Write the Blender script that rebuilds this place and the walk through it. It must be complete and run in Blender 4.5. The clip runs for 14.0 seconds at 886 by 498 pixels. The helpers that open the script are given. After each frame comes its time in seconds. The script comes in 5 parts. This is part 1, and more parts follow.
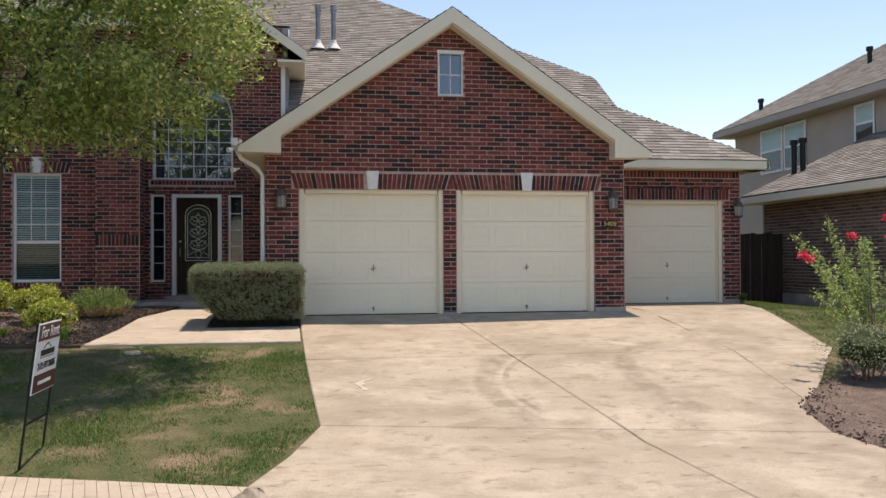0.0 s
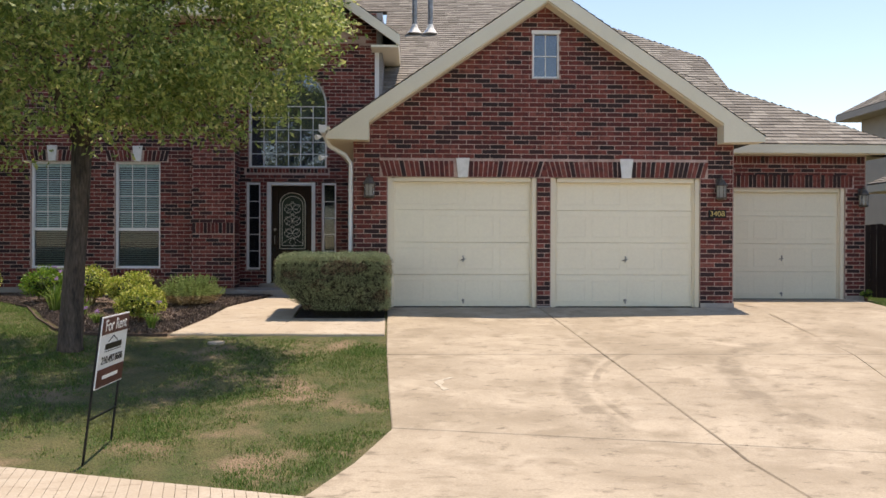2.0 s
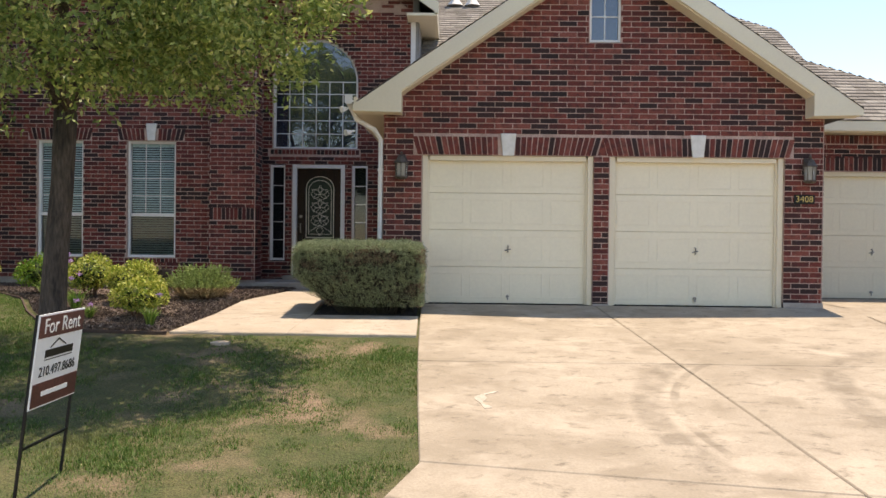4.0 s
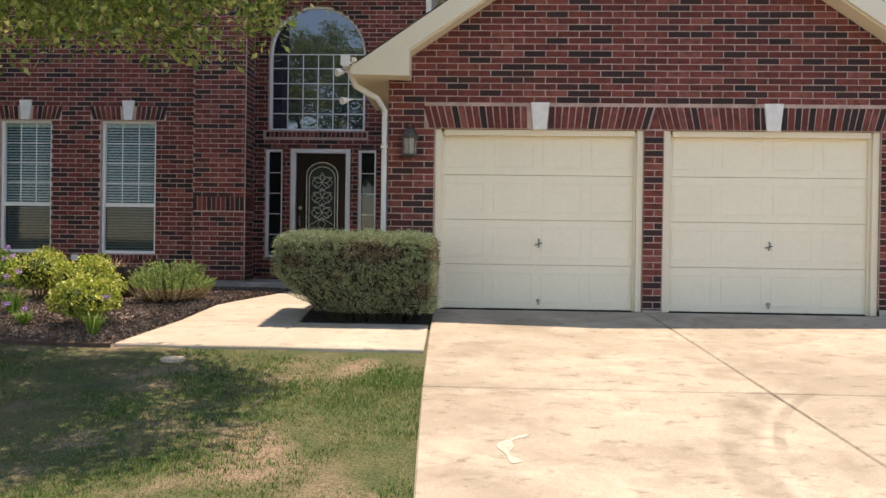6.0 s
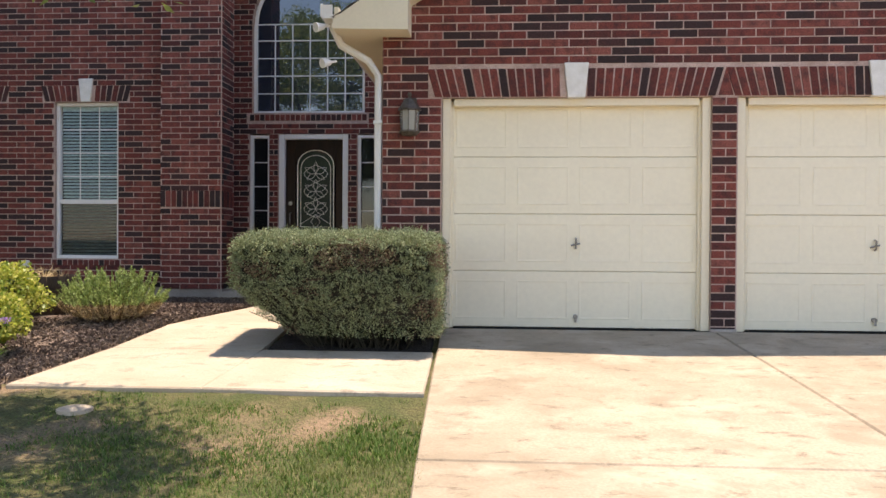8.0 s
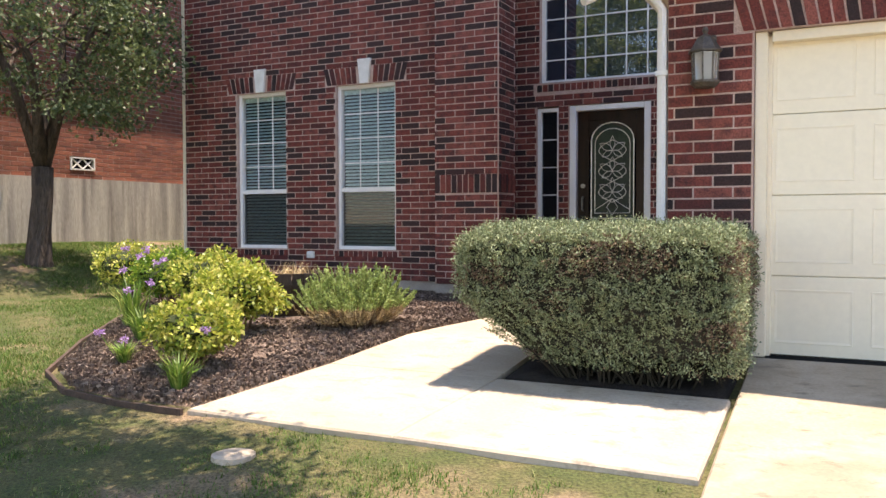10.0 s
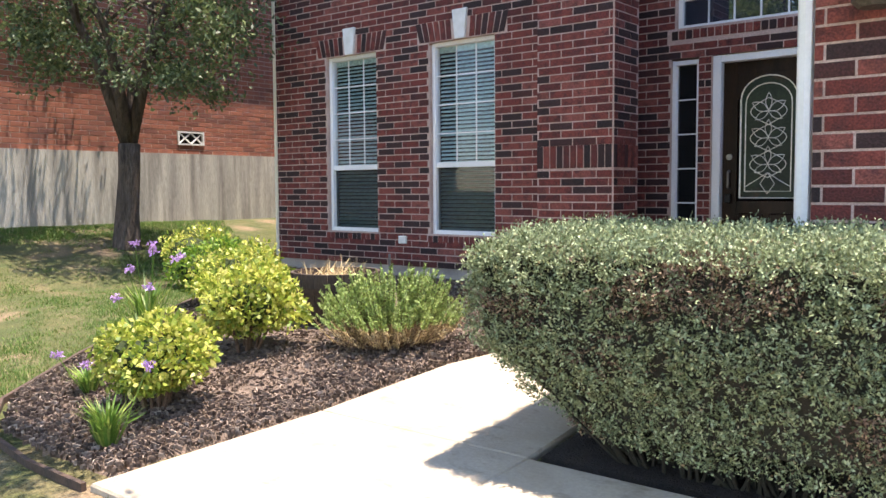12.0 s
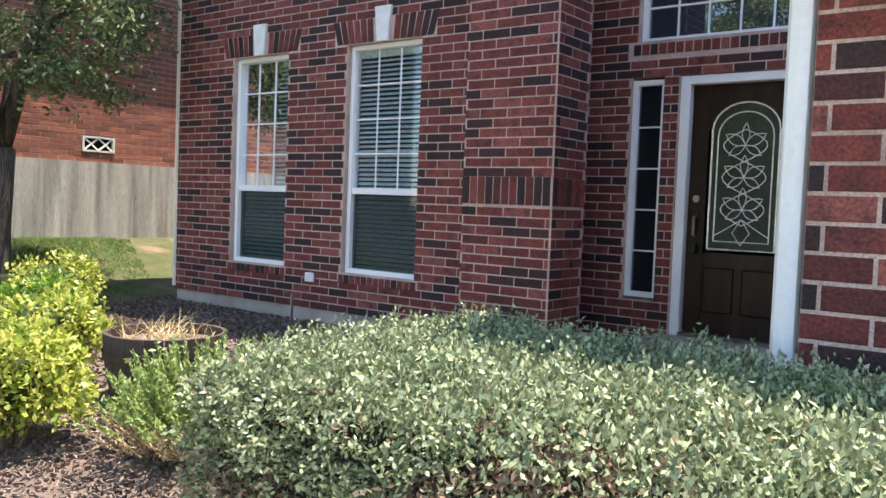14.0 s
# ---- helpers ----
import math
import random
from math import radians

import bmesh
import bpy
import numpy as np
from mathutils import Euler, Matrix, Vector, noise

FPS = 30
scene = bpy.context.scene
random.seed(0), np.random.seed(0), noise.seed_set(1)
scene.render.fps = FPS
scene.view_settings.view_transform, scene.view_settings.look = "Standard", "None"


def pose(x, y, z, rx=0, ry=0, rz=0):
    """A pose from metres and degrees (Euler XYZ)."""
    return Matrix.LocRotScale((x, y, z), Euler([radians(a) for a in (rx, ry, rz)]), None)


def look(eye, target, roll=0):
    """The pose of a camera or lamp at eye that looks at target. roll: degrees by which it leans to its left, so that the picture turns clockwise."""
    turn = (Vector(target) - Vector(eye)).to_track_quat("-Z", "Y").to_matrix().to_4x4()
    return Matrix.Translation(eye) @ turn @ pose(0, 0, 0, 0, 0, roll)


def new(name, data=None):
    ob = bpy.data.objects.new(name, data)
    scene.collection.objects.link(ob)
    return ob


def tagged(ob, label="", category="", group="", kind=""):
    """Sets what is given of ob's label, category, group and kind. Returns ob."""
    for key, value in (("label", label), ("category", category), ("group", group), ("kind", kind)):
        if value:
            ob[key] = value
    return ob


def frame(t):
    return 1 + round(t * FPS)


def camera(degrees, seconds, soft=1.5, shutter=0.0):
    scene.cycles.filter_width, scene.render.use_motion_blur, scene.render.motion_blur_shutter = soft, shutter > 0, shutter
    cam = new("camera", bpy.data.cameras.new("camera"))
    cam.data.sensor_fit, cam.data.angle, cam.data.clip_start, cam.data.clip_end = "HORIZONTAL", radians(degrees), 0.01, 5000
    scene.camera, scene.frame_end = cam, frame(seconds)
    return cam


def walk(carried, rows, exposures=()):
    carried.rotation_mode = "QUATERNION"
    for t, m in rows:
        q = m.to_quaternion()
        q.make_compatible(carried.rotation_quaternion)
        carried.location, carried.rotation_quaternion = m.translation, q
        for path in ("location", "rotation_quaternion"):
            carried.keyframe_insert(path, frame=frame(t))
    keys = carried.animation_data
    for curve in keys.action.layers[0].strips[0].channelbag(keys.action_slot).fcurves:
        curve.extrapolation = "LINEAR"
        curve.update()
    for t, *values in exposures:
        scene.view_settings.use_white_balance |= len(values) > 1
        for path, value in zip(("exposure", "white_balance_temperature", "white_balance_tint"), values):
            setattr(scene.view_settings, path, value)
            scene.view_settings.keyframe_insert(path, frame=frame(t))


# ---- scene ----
cam = camera(55.8, 14.0)

PATH = [
    (0, (-1.766, -0.753, 0.956), (-1.448, 1.222, 0.98), -0.3),
    (0.5, (-1.754, -0.735, 0.959), (-1.545, 1.253, 1.033), -0.2),
    (1, (-1.699, -0.65, 0.967), (-1.521, 1.342, 1.027), -0.3),
    (1.5, (-1.604, -0.49, 0.987), (-1.455, 1.505, 0.996), -0.3),
    (2, (-1.461, -0.228, 1.016), (-1.395, 1.771, 1.009), 0.2),
    (2.5, (-1.485, 0.19, 0.942), (-1.474, 2.19, 0.947), 0.4),
    (3, (-1.459, 0.588, 0.937), (-1.462, 2.588, 0.939), 0.8),
    (5.5, (-1.407, 2.973, 0.843), (-1.485, 4.971, 0.793), 0.4),
    (6, (-1.378, 3.529, 0.809), (-1.465, 5.527, 0.792), 0.8),
    (6.5, (-1.383, 4.037, 0.807), (-1.464, 6.036, 0.791), 0.8),
    (7, (-1.401, 4.586, 0.802), (-1.448, 6.585, 0.783), 0.5),
    (9.3, (-1.296, 6.881, 0.898), (-1.845, 8.804, 0.867), -0.2),
    (9.5, (-1.282, 7.061, 0.903), (-1.927, 8.954, 0.865), -0.3),
    (10, (-1.253, 7.538, 0.91), (-2.156, 9.321, 0.845), -0.1),
    (10.5, (-1.271, 7.998, 0.932), (-2.327, 9.694, 0.846), -0.4),
    (11, (-1.277, 8.469, 0.965), (-2.425, 10.105, 0.872), -0.5),
    (11.5, (-1.316, 8.923, 1.005), (-2.549, 10.494, 0.891), -0.1),
    (12, (-1.419, 9.418, 1.06), (-2.669, 10.973, 0.917), -0.4),
    (12.5, (-1.499, 9.864, 1.094), (-2.754, 11.414, 0.948), -0.2),
    (13, (-1.59, 10.266, 1.135), (-2.854, 11.809, 0.996), 0.5),
    (13.5, (-1.737, 10.671, 1.184), (-2.97, 12.242, 1.068), 1.0),
    (14, (-1.889, 11.01, 1.221), (-3.103, 12.596, 1.118), 2.2),
]
walk(cam, [(t, look(eye, target, roll)) for t, eye, target, roll in PATH],
     exposures=[(0, 0.74, 7400, 18), (1.5, 0.83, 7500, 17), (3.0, 0.98, 7650, 16), (6.5, 1.24, 7850, 18), (9.5, 1.72, 7800, 20), (10.5, 1.98, 7500, 20), (11.5, 2.1, 7200, 18), (14.0, 2.2, 6850, 14)])
# world, sun, exposure
world = bpy.data.worlds.new("sky")
scene.world = world
world.use_nodes = True
_nt = world.node_tree
_sky = _nt.nodes.new("ShaderNodeTexSky")
_sky.sky_type = "NISHITA"
_sky.sun_disc = False
SUN = Vector((0.14, 0.13, 1.0)).normalized()
_sky.sun_elevation = math.asin(SUN.z)
_sky.sun_rotation = math.atan2(SUN.x, SUN.y)
_sky.air_density, _sky.dust_density, _sky.ozone_density = 1.0, 0.05, 1.5
_nt.nodes["Background"].inputs["Strength"].default_value = 0.132
_nt.links.new(_sky.outputs[0], _nt.nodes["Background"].inputs["Color"])
sun = new("sun", bpy.data.lights.new("sun", "SUN"))
sun.data.energy, sun.data.angle, sun.data.color = 3.15, radians(0.53), (1.0, 0.95, 0.87)
sun.matrix_world = look(SUN * 40, (0, 0, 0))


# ---- materials ----
def mat(name, base, rough=0.8, second=None, scale=6.0, fine=60.0, bump=0.3, metal=0.0, amount=0.5, spots=None, spot_scale=1.2, spot_at=0.55, pieces=None, stretch=(1, 1, 1), specular=0.4, translucent=0.0, fine_amount=0.35, bump_dist=0.01):
    m = bpy.data.materials.new(name)
    m.use_nodes = True
    nt = m.node_tree
    n, l = nt.nodes, nt.links
    b = n["Principled BSDF"]
    b.inputs["Roughness"].default_value, b.inputs["Metallic"].default_value = rough, metal
    b.inputs["Specular IOR Level"].default_value = specular
    geo = n.new("ShaderNodeNewGeometry")
    mp = n.new("ShaderNodeMapping")
    mp.inputs["Scale"].default_value = stretch
    l.new(geo.outputs["Position"], mp.inputs["Vector"])

    def noise_tex(sc, detail=4.0):
        t = n.new("ShaderNodeTexNoise")
        t.inputs["Scale"].default_value, t.inputs["Detail"].default_value = sc, detail
        l.new(mp.outputs[0], t.inputs["Vector"])
        return t

    def mix(a, c, f, kind="MIX"):
        x = n.new("ShaderNodeMix")
        x.data_type, x.blend_type = "RGBA", kind
        for v, k in ((f, 0), (a, 6), (c, 7)):
            if hasattr(v, "is_linked"):
                l.new(v, x.inputs[k])
            elif k == 0:
                x.inputs[0].default_value = v
            else:
                x.inputs[k].default_value = (*v, 1)
        return x.outputs[2]

    def ramp(v, lo, hi):
        r = n.new("ShaderNodeMapRange")
        r.inputs[1].default_value, r.inputs[2].default_value = lo, hi
        l.new(v, r.inputs[0])
        return r.outputs[0]
    if pieces:
        info = n.new("ShaderNodeObjectInfo")
        add = n.new("ShaderNodeMath")
        add.operation = "ADD"
        l.new(info.outputs["Random"], add.inputs[0])
        l.new(geo.outputs["Random Per Island"], add.inputs[1])
        fr = n.new("ShaderNodeMath")
        fr.operation = "FRACT"
        l.new(add.outputs[0], fr.inputs[0])
        cr = n.new("ShaderNodeValToRGB")
        while len(cr.color_ramp.elements) < len(pieces):
            cr.color_ramp.elements.new(0.5)
        for e, (p, c) in zip(cr.color_ramp.elements, pieces):
            e.position, e.color = p, (*c, 1)
        l.new(fr.outputs[0], cr.inputs[0])
        col = cr.outputs[0]
    else:
        col = mix(base, second or tuple(v * 0.75 for v in base), ramp(noise_tex(scale).outputs[0], 0.35, 0.68))
    if pieces and second:
        col = mix(col, second, ramp(noise_tex(scale).outputs[0], 0.45, 0.8))
    if spots:
        col = mix(col, spots, ramp(noise_tex(spot_scale, 6.0).outputs[0], spot_at, spot_at + 0.16))
    fn = noise_tex(fine)
    g = n.new("ShaderNodeMapRange")
    g.inputs[1].default_value, g.inputs[2].default_value = 0.25, 0.75
    g.inputs[3].default_value, g.inputs[4].default_value = 1 - fine_amount, 1 + fine_amount
    l.new(fn.outputs[0], g.inputs[0])
    x = n.new("ShaderNodeVectorMath")
    x.operation = "SCALE"
    l.new(col, x.inputs[0])
    l.new(g.outputs[0], x.inputs["Scale"])
    l.new(x.outputs[0], b.inputs["Base Color"])
    if bump:
        bp = n.new("ShaderNodeBump")
        bp.inputs["Strength"].default_value, bp.inputs["Distance"].default_value = bump, bump_dist
        l.new(fn.outputs[0], bp.inputs["Height"])
        l.new(bp.outputs[0], b.inputs["Normal"])
    if translucent:
        tr = n.new("ShaderNodeBsdfTranslucent")
        l.new(x.outputs[0], tr.inputs["Color"])
        ms = n.new("ShaderNodeMixShader")
        ms.inputs[0].default_value = translucent
        l.new(b.outputs[0], ms.inputs[1])
        l.new(tr.outputs[0], ms.inputs[2])
        l.new(ms.outputs[0], n["Material Output"].inputs["Surface"])
    return m


def pane_quad(x0, x1, y, z0, z1):
    bm = bmesh.new()
    bm.faces.new([bm.verts.new(p) for p in ((x0, y, z0), (x1, y, z0), (x1, y, z1), (x0, y, z1))])
    return bm


def glass_mat(name, tint, rough=0.02, clear=0.75, ior=1.5):
    m = bpy.data.materials.new(name)
    m.use_nodes = True
    n, l = m.node_tree.nodes, m.node_tree.links
    b = n["Principled BSDF"]
    b.inputs["Base Color"].default_value = (*tint, 1)
    b.inputs["Roughness"].default_value = rough
    b.inputs["Specular IOR Level"].default_value = 0.0
    tr = n.new("ShaderNodeBsdfTransparent")
    ms = n.new("ShaderNodeMixShader")
    ms.inputs[0].default_value = clear
    gl = n.new("ShaderNodeBsdfGlossy")
    gl.inputs["Roughness"].default_value = rough
    gl.inputs["Color"].default_value = (0.9, 0.95, 1, 1)
    fr = n.new("ShaderNodeFresnel")
    fr.inputs[0].default_value = ior
    l.new(b.outputs[0], ms.inputs[1])
    l.new(tr.outputs[0], ms.inputs[2])
    m2 = n.new("ShaderNodeMixShader")
    l.new(fr.outputs[0], m2.inputs[0])
    l.new(ms.outputs[0], m2.inputs[1])
    l.new(gl.outputs[0], m2.inputs[2])
    l.new(m2.outputs[0], n["Material Output"].inputs["Surface"])
    return m


RED = [(0.0, (0.023, 0.014, 0.014)), (0.22, (0.043, 0.022, 0.021)), (0.28, (0.1, 0.025, 0.021)), (0.5, (0.157, 0.035, 0.027)), (0.8, (0.205, 0.049, 0.037)), (0.96, (0.255, 0.078, 0.06))]
BRICK = mat("red_brick", (0, 0, 0), 0.85, pieces=RED, second=(0.05, 0.02, 0.019), scale=13.0, fine=95, bump=0.6, fine_amount=0.55)
ORANGE = [(0.0, (0.16, 0.06, 0.04)), (0.3, (0.3, 0.1, 0.06)), (0.7, (0.38, 0.14, 0.085)), (1.0, (0.24, 0.08, 0.05))]
BRICK_ORANGE = mat("orange_brick", (0, 0, 0), 0.88, pieces=ORANGE, second=(0.2, 0.08, 0.06), scale=4.0, fine=90, bump=0.4)
BROWN = [(0.0, (0.07, 0.055, 0.05)), (0.5, (0.13, 0.09, 0.08)), (1.0, (0.17, 0.12, 0.1))]
BRICK_BROWN = mat("brown_brick", (0, 0, 0), 0.88, pieces=BROWN, fine=90, bump=0.4)
MORTAR = mat("mortar", (0.56, 0.41, 0.35), 0.95, (0.4, 0.28, 0.235), 5, 150, 0.6)
CREAM = mat("cream_paint", (0.8, 0.72, 0.55), 0.55, (0.76, 0.68, 0.52), 1.5, 40, 0.05, fine_amount=0.03)
DOORPAINT = mat("garage_door_paint", (0.84, 0.77, 0.6), 0.5, (0.8, 0.73, 0.57), 1.0, 25, 0.05, fine_amount=0.03)
WHITE = mat("white_paint", (0.8, 0.79, 0.77), 0.5, (0.74, 0.73, 0.71), 3, 50, 0.05, fine_amount=0.05)
STONE_WHITE = mat("cast_stone", (0.78, 0.76, 0.72), 0.8, (0.68, 0.66, 0.61), 12, 150, 0.3, fine_amount=0.08)


def stained_concrete(name, base, stain, pale, arcs=()):
    """Cream concrete with cloudy and streaky stains, worn pale patches and curved tyre marks (centre x, y, radius, half width)."""
    m = mat(name, base, 0.85, tuple(v * 0.9 for v in base), 1.4, 55, 0.3, fine_amount=0.16)
    nt = m.node_tree
    n, l = nt.nodes, nt.links
    b = n["Principled BSDF"]
    old = b.inputs["Base Color"].links[0].from_socket
    geo = n.new("ShaderNodeNewGeometry")

    def tex(scale, stretch, detail=7.0, rough=0.62, distort=0.4):
        mp = n.new("ShaderNodeMapping")
        mp.inputs["Scale"].default_value = stretch
        l.new(geo.outputs["Position"], mp.inputs["Vector"])
        t = n.new("ShaderNodeTexNoise")
        t.inputs["Scale"].default_value, t.inputs["Detail"].default_value = scale, detail
        t.inputs["Roughness"].default_value, t.inputs["Distortion"].default_value = rough, distort
        l.new(mp.outputs[0], t.inputs["Vector"])
        return t.outputs[0]

    def ramp(v, lo, hi, top):
        r = n.new("ShaderNodeMapRange")
        r.inputs[1].default_value, r.inputs[2].default_value, r.inputs[4].default_value = lo, hi, top
        l.new(v, r.inputs[0])
        return r.outputs[0]

    def math_node(op, a, c):
        q = n.new("ShaderNodeMath")
        q.operation = op
        for v, k in ((a, 0), (c, 1)):
            if hasattr(v, "is_linked"):
                l.new(v, q.inputs[k])
            else:
                q.inputs[k].default_value = v
        return q.outputs[0]

    def mix(a, colour, f):
        x = n.new("ShaderNodeMix")
        x.data_type = "RGBA"
        l.new(f, x.inputs[0])
        l.new(a, x.inputs[6])
        x.inputs[7].default_value = (*colour, 1)
        return x.outputs[2]
    col = mix(old, stain, ramp(tex(0.55, (1, 1, 1)), 0.44, 0.62, 0.6))
    col = mix(col, stain, ramp(tex(2.1, (0.85, 1.25, 1)), 0.5, 0.64, 0.6))
    col = mix(col, pale, ramp(tex(1.3, (1, 1.3, 2)), 0.53, 0.68, 0.6))
    col = mix(col, tuple(v * 0.62 for v in stain), ramp(tex(6.0, (0.8, 1.4, 1), 9.0, 0.7), 0.55, 0.68, 0.75))
    if arcs:
        sep = n.new("ShaderNodeSeparateXYZ")
        l.new(geo.outputs["Position"], sep.inputs[0])
        patchy = ramp(tex(3.0, (1, 1, 1)), 0.38, 0.6, 0.6)
        for cx, cy, r, w, y0, y1 in arcs:
            ax, ay = math_node("SUBTRACT", sep.outputs[0], cx), math_node("SUBTRACT", sep.outputs[1], cy)
            d = math_node("SQRT", math_node("ADD", math_node("MULTIPLY", ax, ax), math_node("MULTIPLY", ay, ay)), 0.0)
            off = math_node("ABSOLUTE", math_node("SUBTRACT", d, r), 0.0)
            band = math_node("MULTIPLY", ramp(off, w, w * 0.55, 1.0), math_node("LESS_THAN", ax, 0.0))
            span = math_node("MULTIPLY", math_node("GREATER_THAN", sep.outputs[1], y0), math_node("LESS_THAN", sep.outputs[1], y1))
            col = mix(col, tuple(v * 0.72 for v in stain), math_node("MULTIPLY", math_node("MULTIPLY", band, span), patchy))
    l.new(col, b.inputs["Base Color"])
    return m


CONCRETE = stained_concrete("driveway_concrete", (0.4, 0.333, 0.248), (0.235, 0.188, 0.13), (0.49, 0.415, 0.318),
                            ((3.2, 8.1, 3.02, 0.16, 7.0, 10.0), (3.2, 8.1, 2.78, 0.05, 7.3, 10.0), (5.0, 8.3, 3.0, 0.17, 7.2, 10.6)))
WALKWAY = stained_concrete("walkway_concrete", (0.45, 0.38, 0.295), (0.37, 0.3, 0.22), (0.5, 0.43, 0.34))
SLAB = mat("foundation_concrete", (0.42, 0.37, 0.32), 0.9, (0.3, 0.26, 0.23), 3, 60, 0.3, fine_amount=0.15)
STREAKED = mat("streaked_concrete", (0.5, 0.465, 0.4), 0.9, (0.24, 0.22, 0.195), 2.2, 60, 0.3, stretch=(1, 2.5, 0.18), spots=(0.2, 0.18, 0.16), spot_scale=2.6, spot_at=0.58)
SHINGLE = mat("shingles", (0, 0, 0), 0.92, pieces=[(0.0, (0.15, 0.135, 0.115)), (0.5, (0.21, 0.19, 0.165)), (1.0, (0.27, 0.25, 0.215))], fine=140, bump=0.6, fine_amount=0.3)
ROOFBASE = mat("roof_felt", (0.1, 0.09, 0.08), 0.95, bump=0.2)
STUCCO = mat("tan_siding", (0.42, 0.36, 0.3), 0.85, (0.38, 0.33, 0.28), 2, 80, 0.2, fine_amount=0.06)
SIDING = mat("grey_siding", (0.3, 0.29, 0.28), 0.8, (0.25, 0.24, 0.23), 2, 60, 0.1)
GRASS = mat("grass_blades", (0, 0, 0), 0.7, pieces=[(0.0, (0.045, 0.1, 0.016)), (0.5, (0.09, 0.17, 0.03)), (0.8, (0.14, 0.21, 0.05)), (1.0, (0.33, 0.29, 0.14))], fine=20, bump=0, translucent=0.3, spots=(0.2, 0.2, 0.075), spot_scale=0.9, spot_at=0.58)
LAWN = mat("lawn_soil", (0.06, 0.075, 0.022), 0.95, (0.11, 0.1, 0.04), 3.5, 60, 0.8, spots=(0.23, 0.16, 0.1), spot_scale=1.3, spot_at=0.52, fine_amount=0.6, bump_dist=0.03)
MULCH = mat("mulch_soil", (0.13, 0.092, 0.072), 0.95, (0.2, 0.145, 0.112), 7, 70, 0.9, fine_amount=0.6, bump_dist=0.03)
CHIPS = mat("mulch_chips", (0, 0, 0), 0.9, pieces=[(0.0, (0.07, 0.048, 0.038)), (0.5, (0.16, 0.115, 0.09)), (0.9, (0.25, 0.185, 0.145)), (1.0, (0.4, 0.32, 0.26))], fine=80, bump=0.3)
# Near-black ground colour for the bed under the hedge.
DARKSOIL = mat("near_black_soil", (0.012, 0.009, 0.008), 0.95, (0.022, 0.016, 0.013), 9, 90, 0.9, fine_amount=0.5, bump_dist=0.03)
BARK = mat("oak_bark", (0.12, 0.09, 0.07), 0.95, (0.05, 0.038, 0.03), 7, 30, 1.0, stretch=(1.6, 1.6, 0.35), fine_amount=0.5, bump_dist=0.04)
LEAF_OAK = mat("oak_leaves", (0, 0, 0), 0.5, pieces=[(0.0, (0.1, 0.16, 0.04)), (0.5, (0.25, 0.33, 0.085)), (0.8, (0.42, 0.47, 0.14)), (1.0, (0.6, 0.57, 0.22))], bump=0, translucent=0.42, specular=0.4)
LEAF_FAR = mat("dark_oak_leaves", (0, 0, 0), 0.5, pieces=[(0.0, (0.045, 0.075, 0.03)), (0.6, (0.11, 0.15, 0.06)), (1.0, (0.22, 0.26, 0.11))], bump=0, translucent=0.3)
LEAF_DRY = mat("dry_leaves", (0, 0, 0), 0.8, pieces=[(0.0, (0.09, 0.05, 0.035)), (0.6, (0.19, 0.125, 0.085)), (1.0, (0.34, 0.25, 0.17))], bump=0, translucent=0.15)
LEAF_HEDGE = mat("hedge_leaves", (0, 0, 0), 0.55, pieces=[(0.0, (0.095, 0.115, 0.06)), (0.45, (0.235, 0.285, 0.15)), (0.88, (0.4, 0.46, 0.27)), (0.94, (0.43, 0.49, 0.3)), (1.0, (0.25, 0.17, 0.1))], bump=0, translucent=0.2, specular=0.3)
# Dark brown of the twigs; on the hedge core it stands in for shade.
HEDGE_IN = mat("hedge_twigs_and_inner_shade", (0.03, 0.024, 0.016), 0.95, (0.02, 0.02, 0.012), 30, 120, 0.6)
LEAF_YELLOW = mat("golden_leaves", (0, 0, 0), 0.45, pieces=[(0.0, (0.1, 0.18, 0.02)), (0.3, (0.27, 0.34, 0.05)), (0.7, (0.48, 0.5, 0.09)), (1.0, (0.66, 0.61, 0.19))], bump=0, translucent=0.35)
LEAF_GREEN = mat("bright_leaves", (0, 0, 0), 0.45, pieces=[(0.0, (0.05, 0.12, 0.015)), (0.5, (0.13, 0.25, 0.025)), (1.0, (0.3, 0.4, 0.05))], bump=0, translucent=0.35)
LEAF_ROSEMARY = mat("rosemary_leaves", (0, 0, 0), 0.6, pieces=[(0.0, (0.15, 0.22, 0.06)), (0.6, (0.34, 0.45, 0.14)), (1.0, (0.5, 0.58, 0.24))], bump=0, translucent=0.38)
# Dark green that stands in for the shade within the shrubs.
CORE_SHADE = mat("painted_core_shade", (0.035, 0.055, 0.012), 0.9, (0.015, 0.022, 0.006), 25, 90, 0.8)
TWIG = mat("dry_twigs", (0.2, 0.12, 0.08), 0.9, (0.13, 0.08, 0.05), 20, 80, 0.2)
BLADE = mat("strap_leaves", (0, 0, 0), 0.5, pieces=[(0.0, (0.06, 0.14, 0.02)), (0.6, (0.14, 0.25, 0.04)), (1.0, (0.33, 0.37, 0.1))], bump=0, translucent=0.3)
PURPLE = mat("purple_petals", (0.42, 0.24, 0.55), 0.6, (0.55, 0.36, 0.66), 30, 60, 0, translucent=0.3)
RED_FLOWER = mat("red_petals", (0.62, 0.03, 0.06), 0.55, (0.75, 0.08, 0.12), 30, 60, 0, translucent=0.3)
STRAW = mat("dry_straw", (0.55, 0.42, 0.23), 0.9, (0.4, 0.29, 0.15), 30, 80, 0)
BLACK = mat("black_metal", (0.02, 0.02, 0.02), 0.45, bump=0.05, metal=0.6)
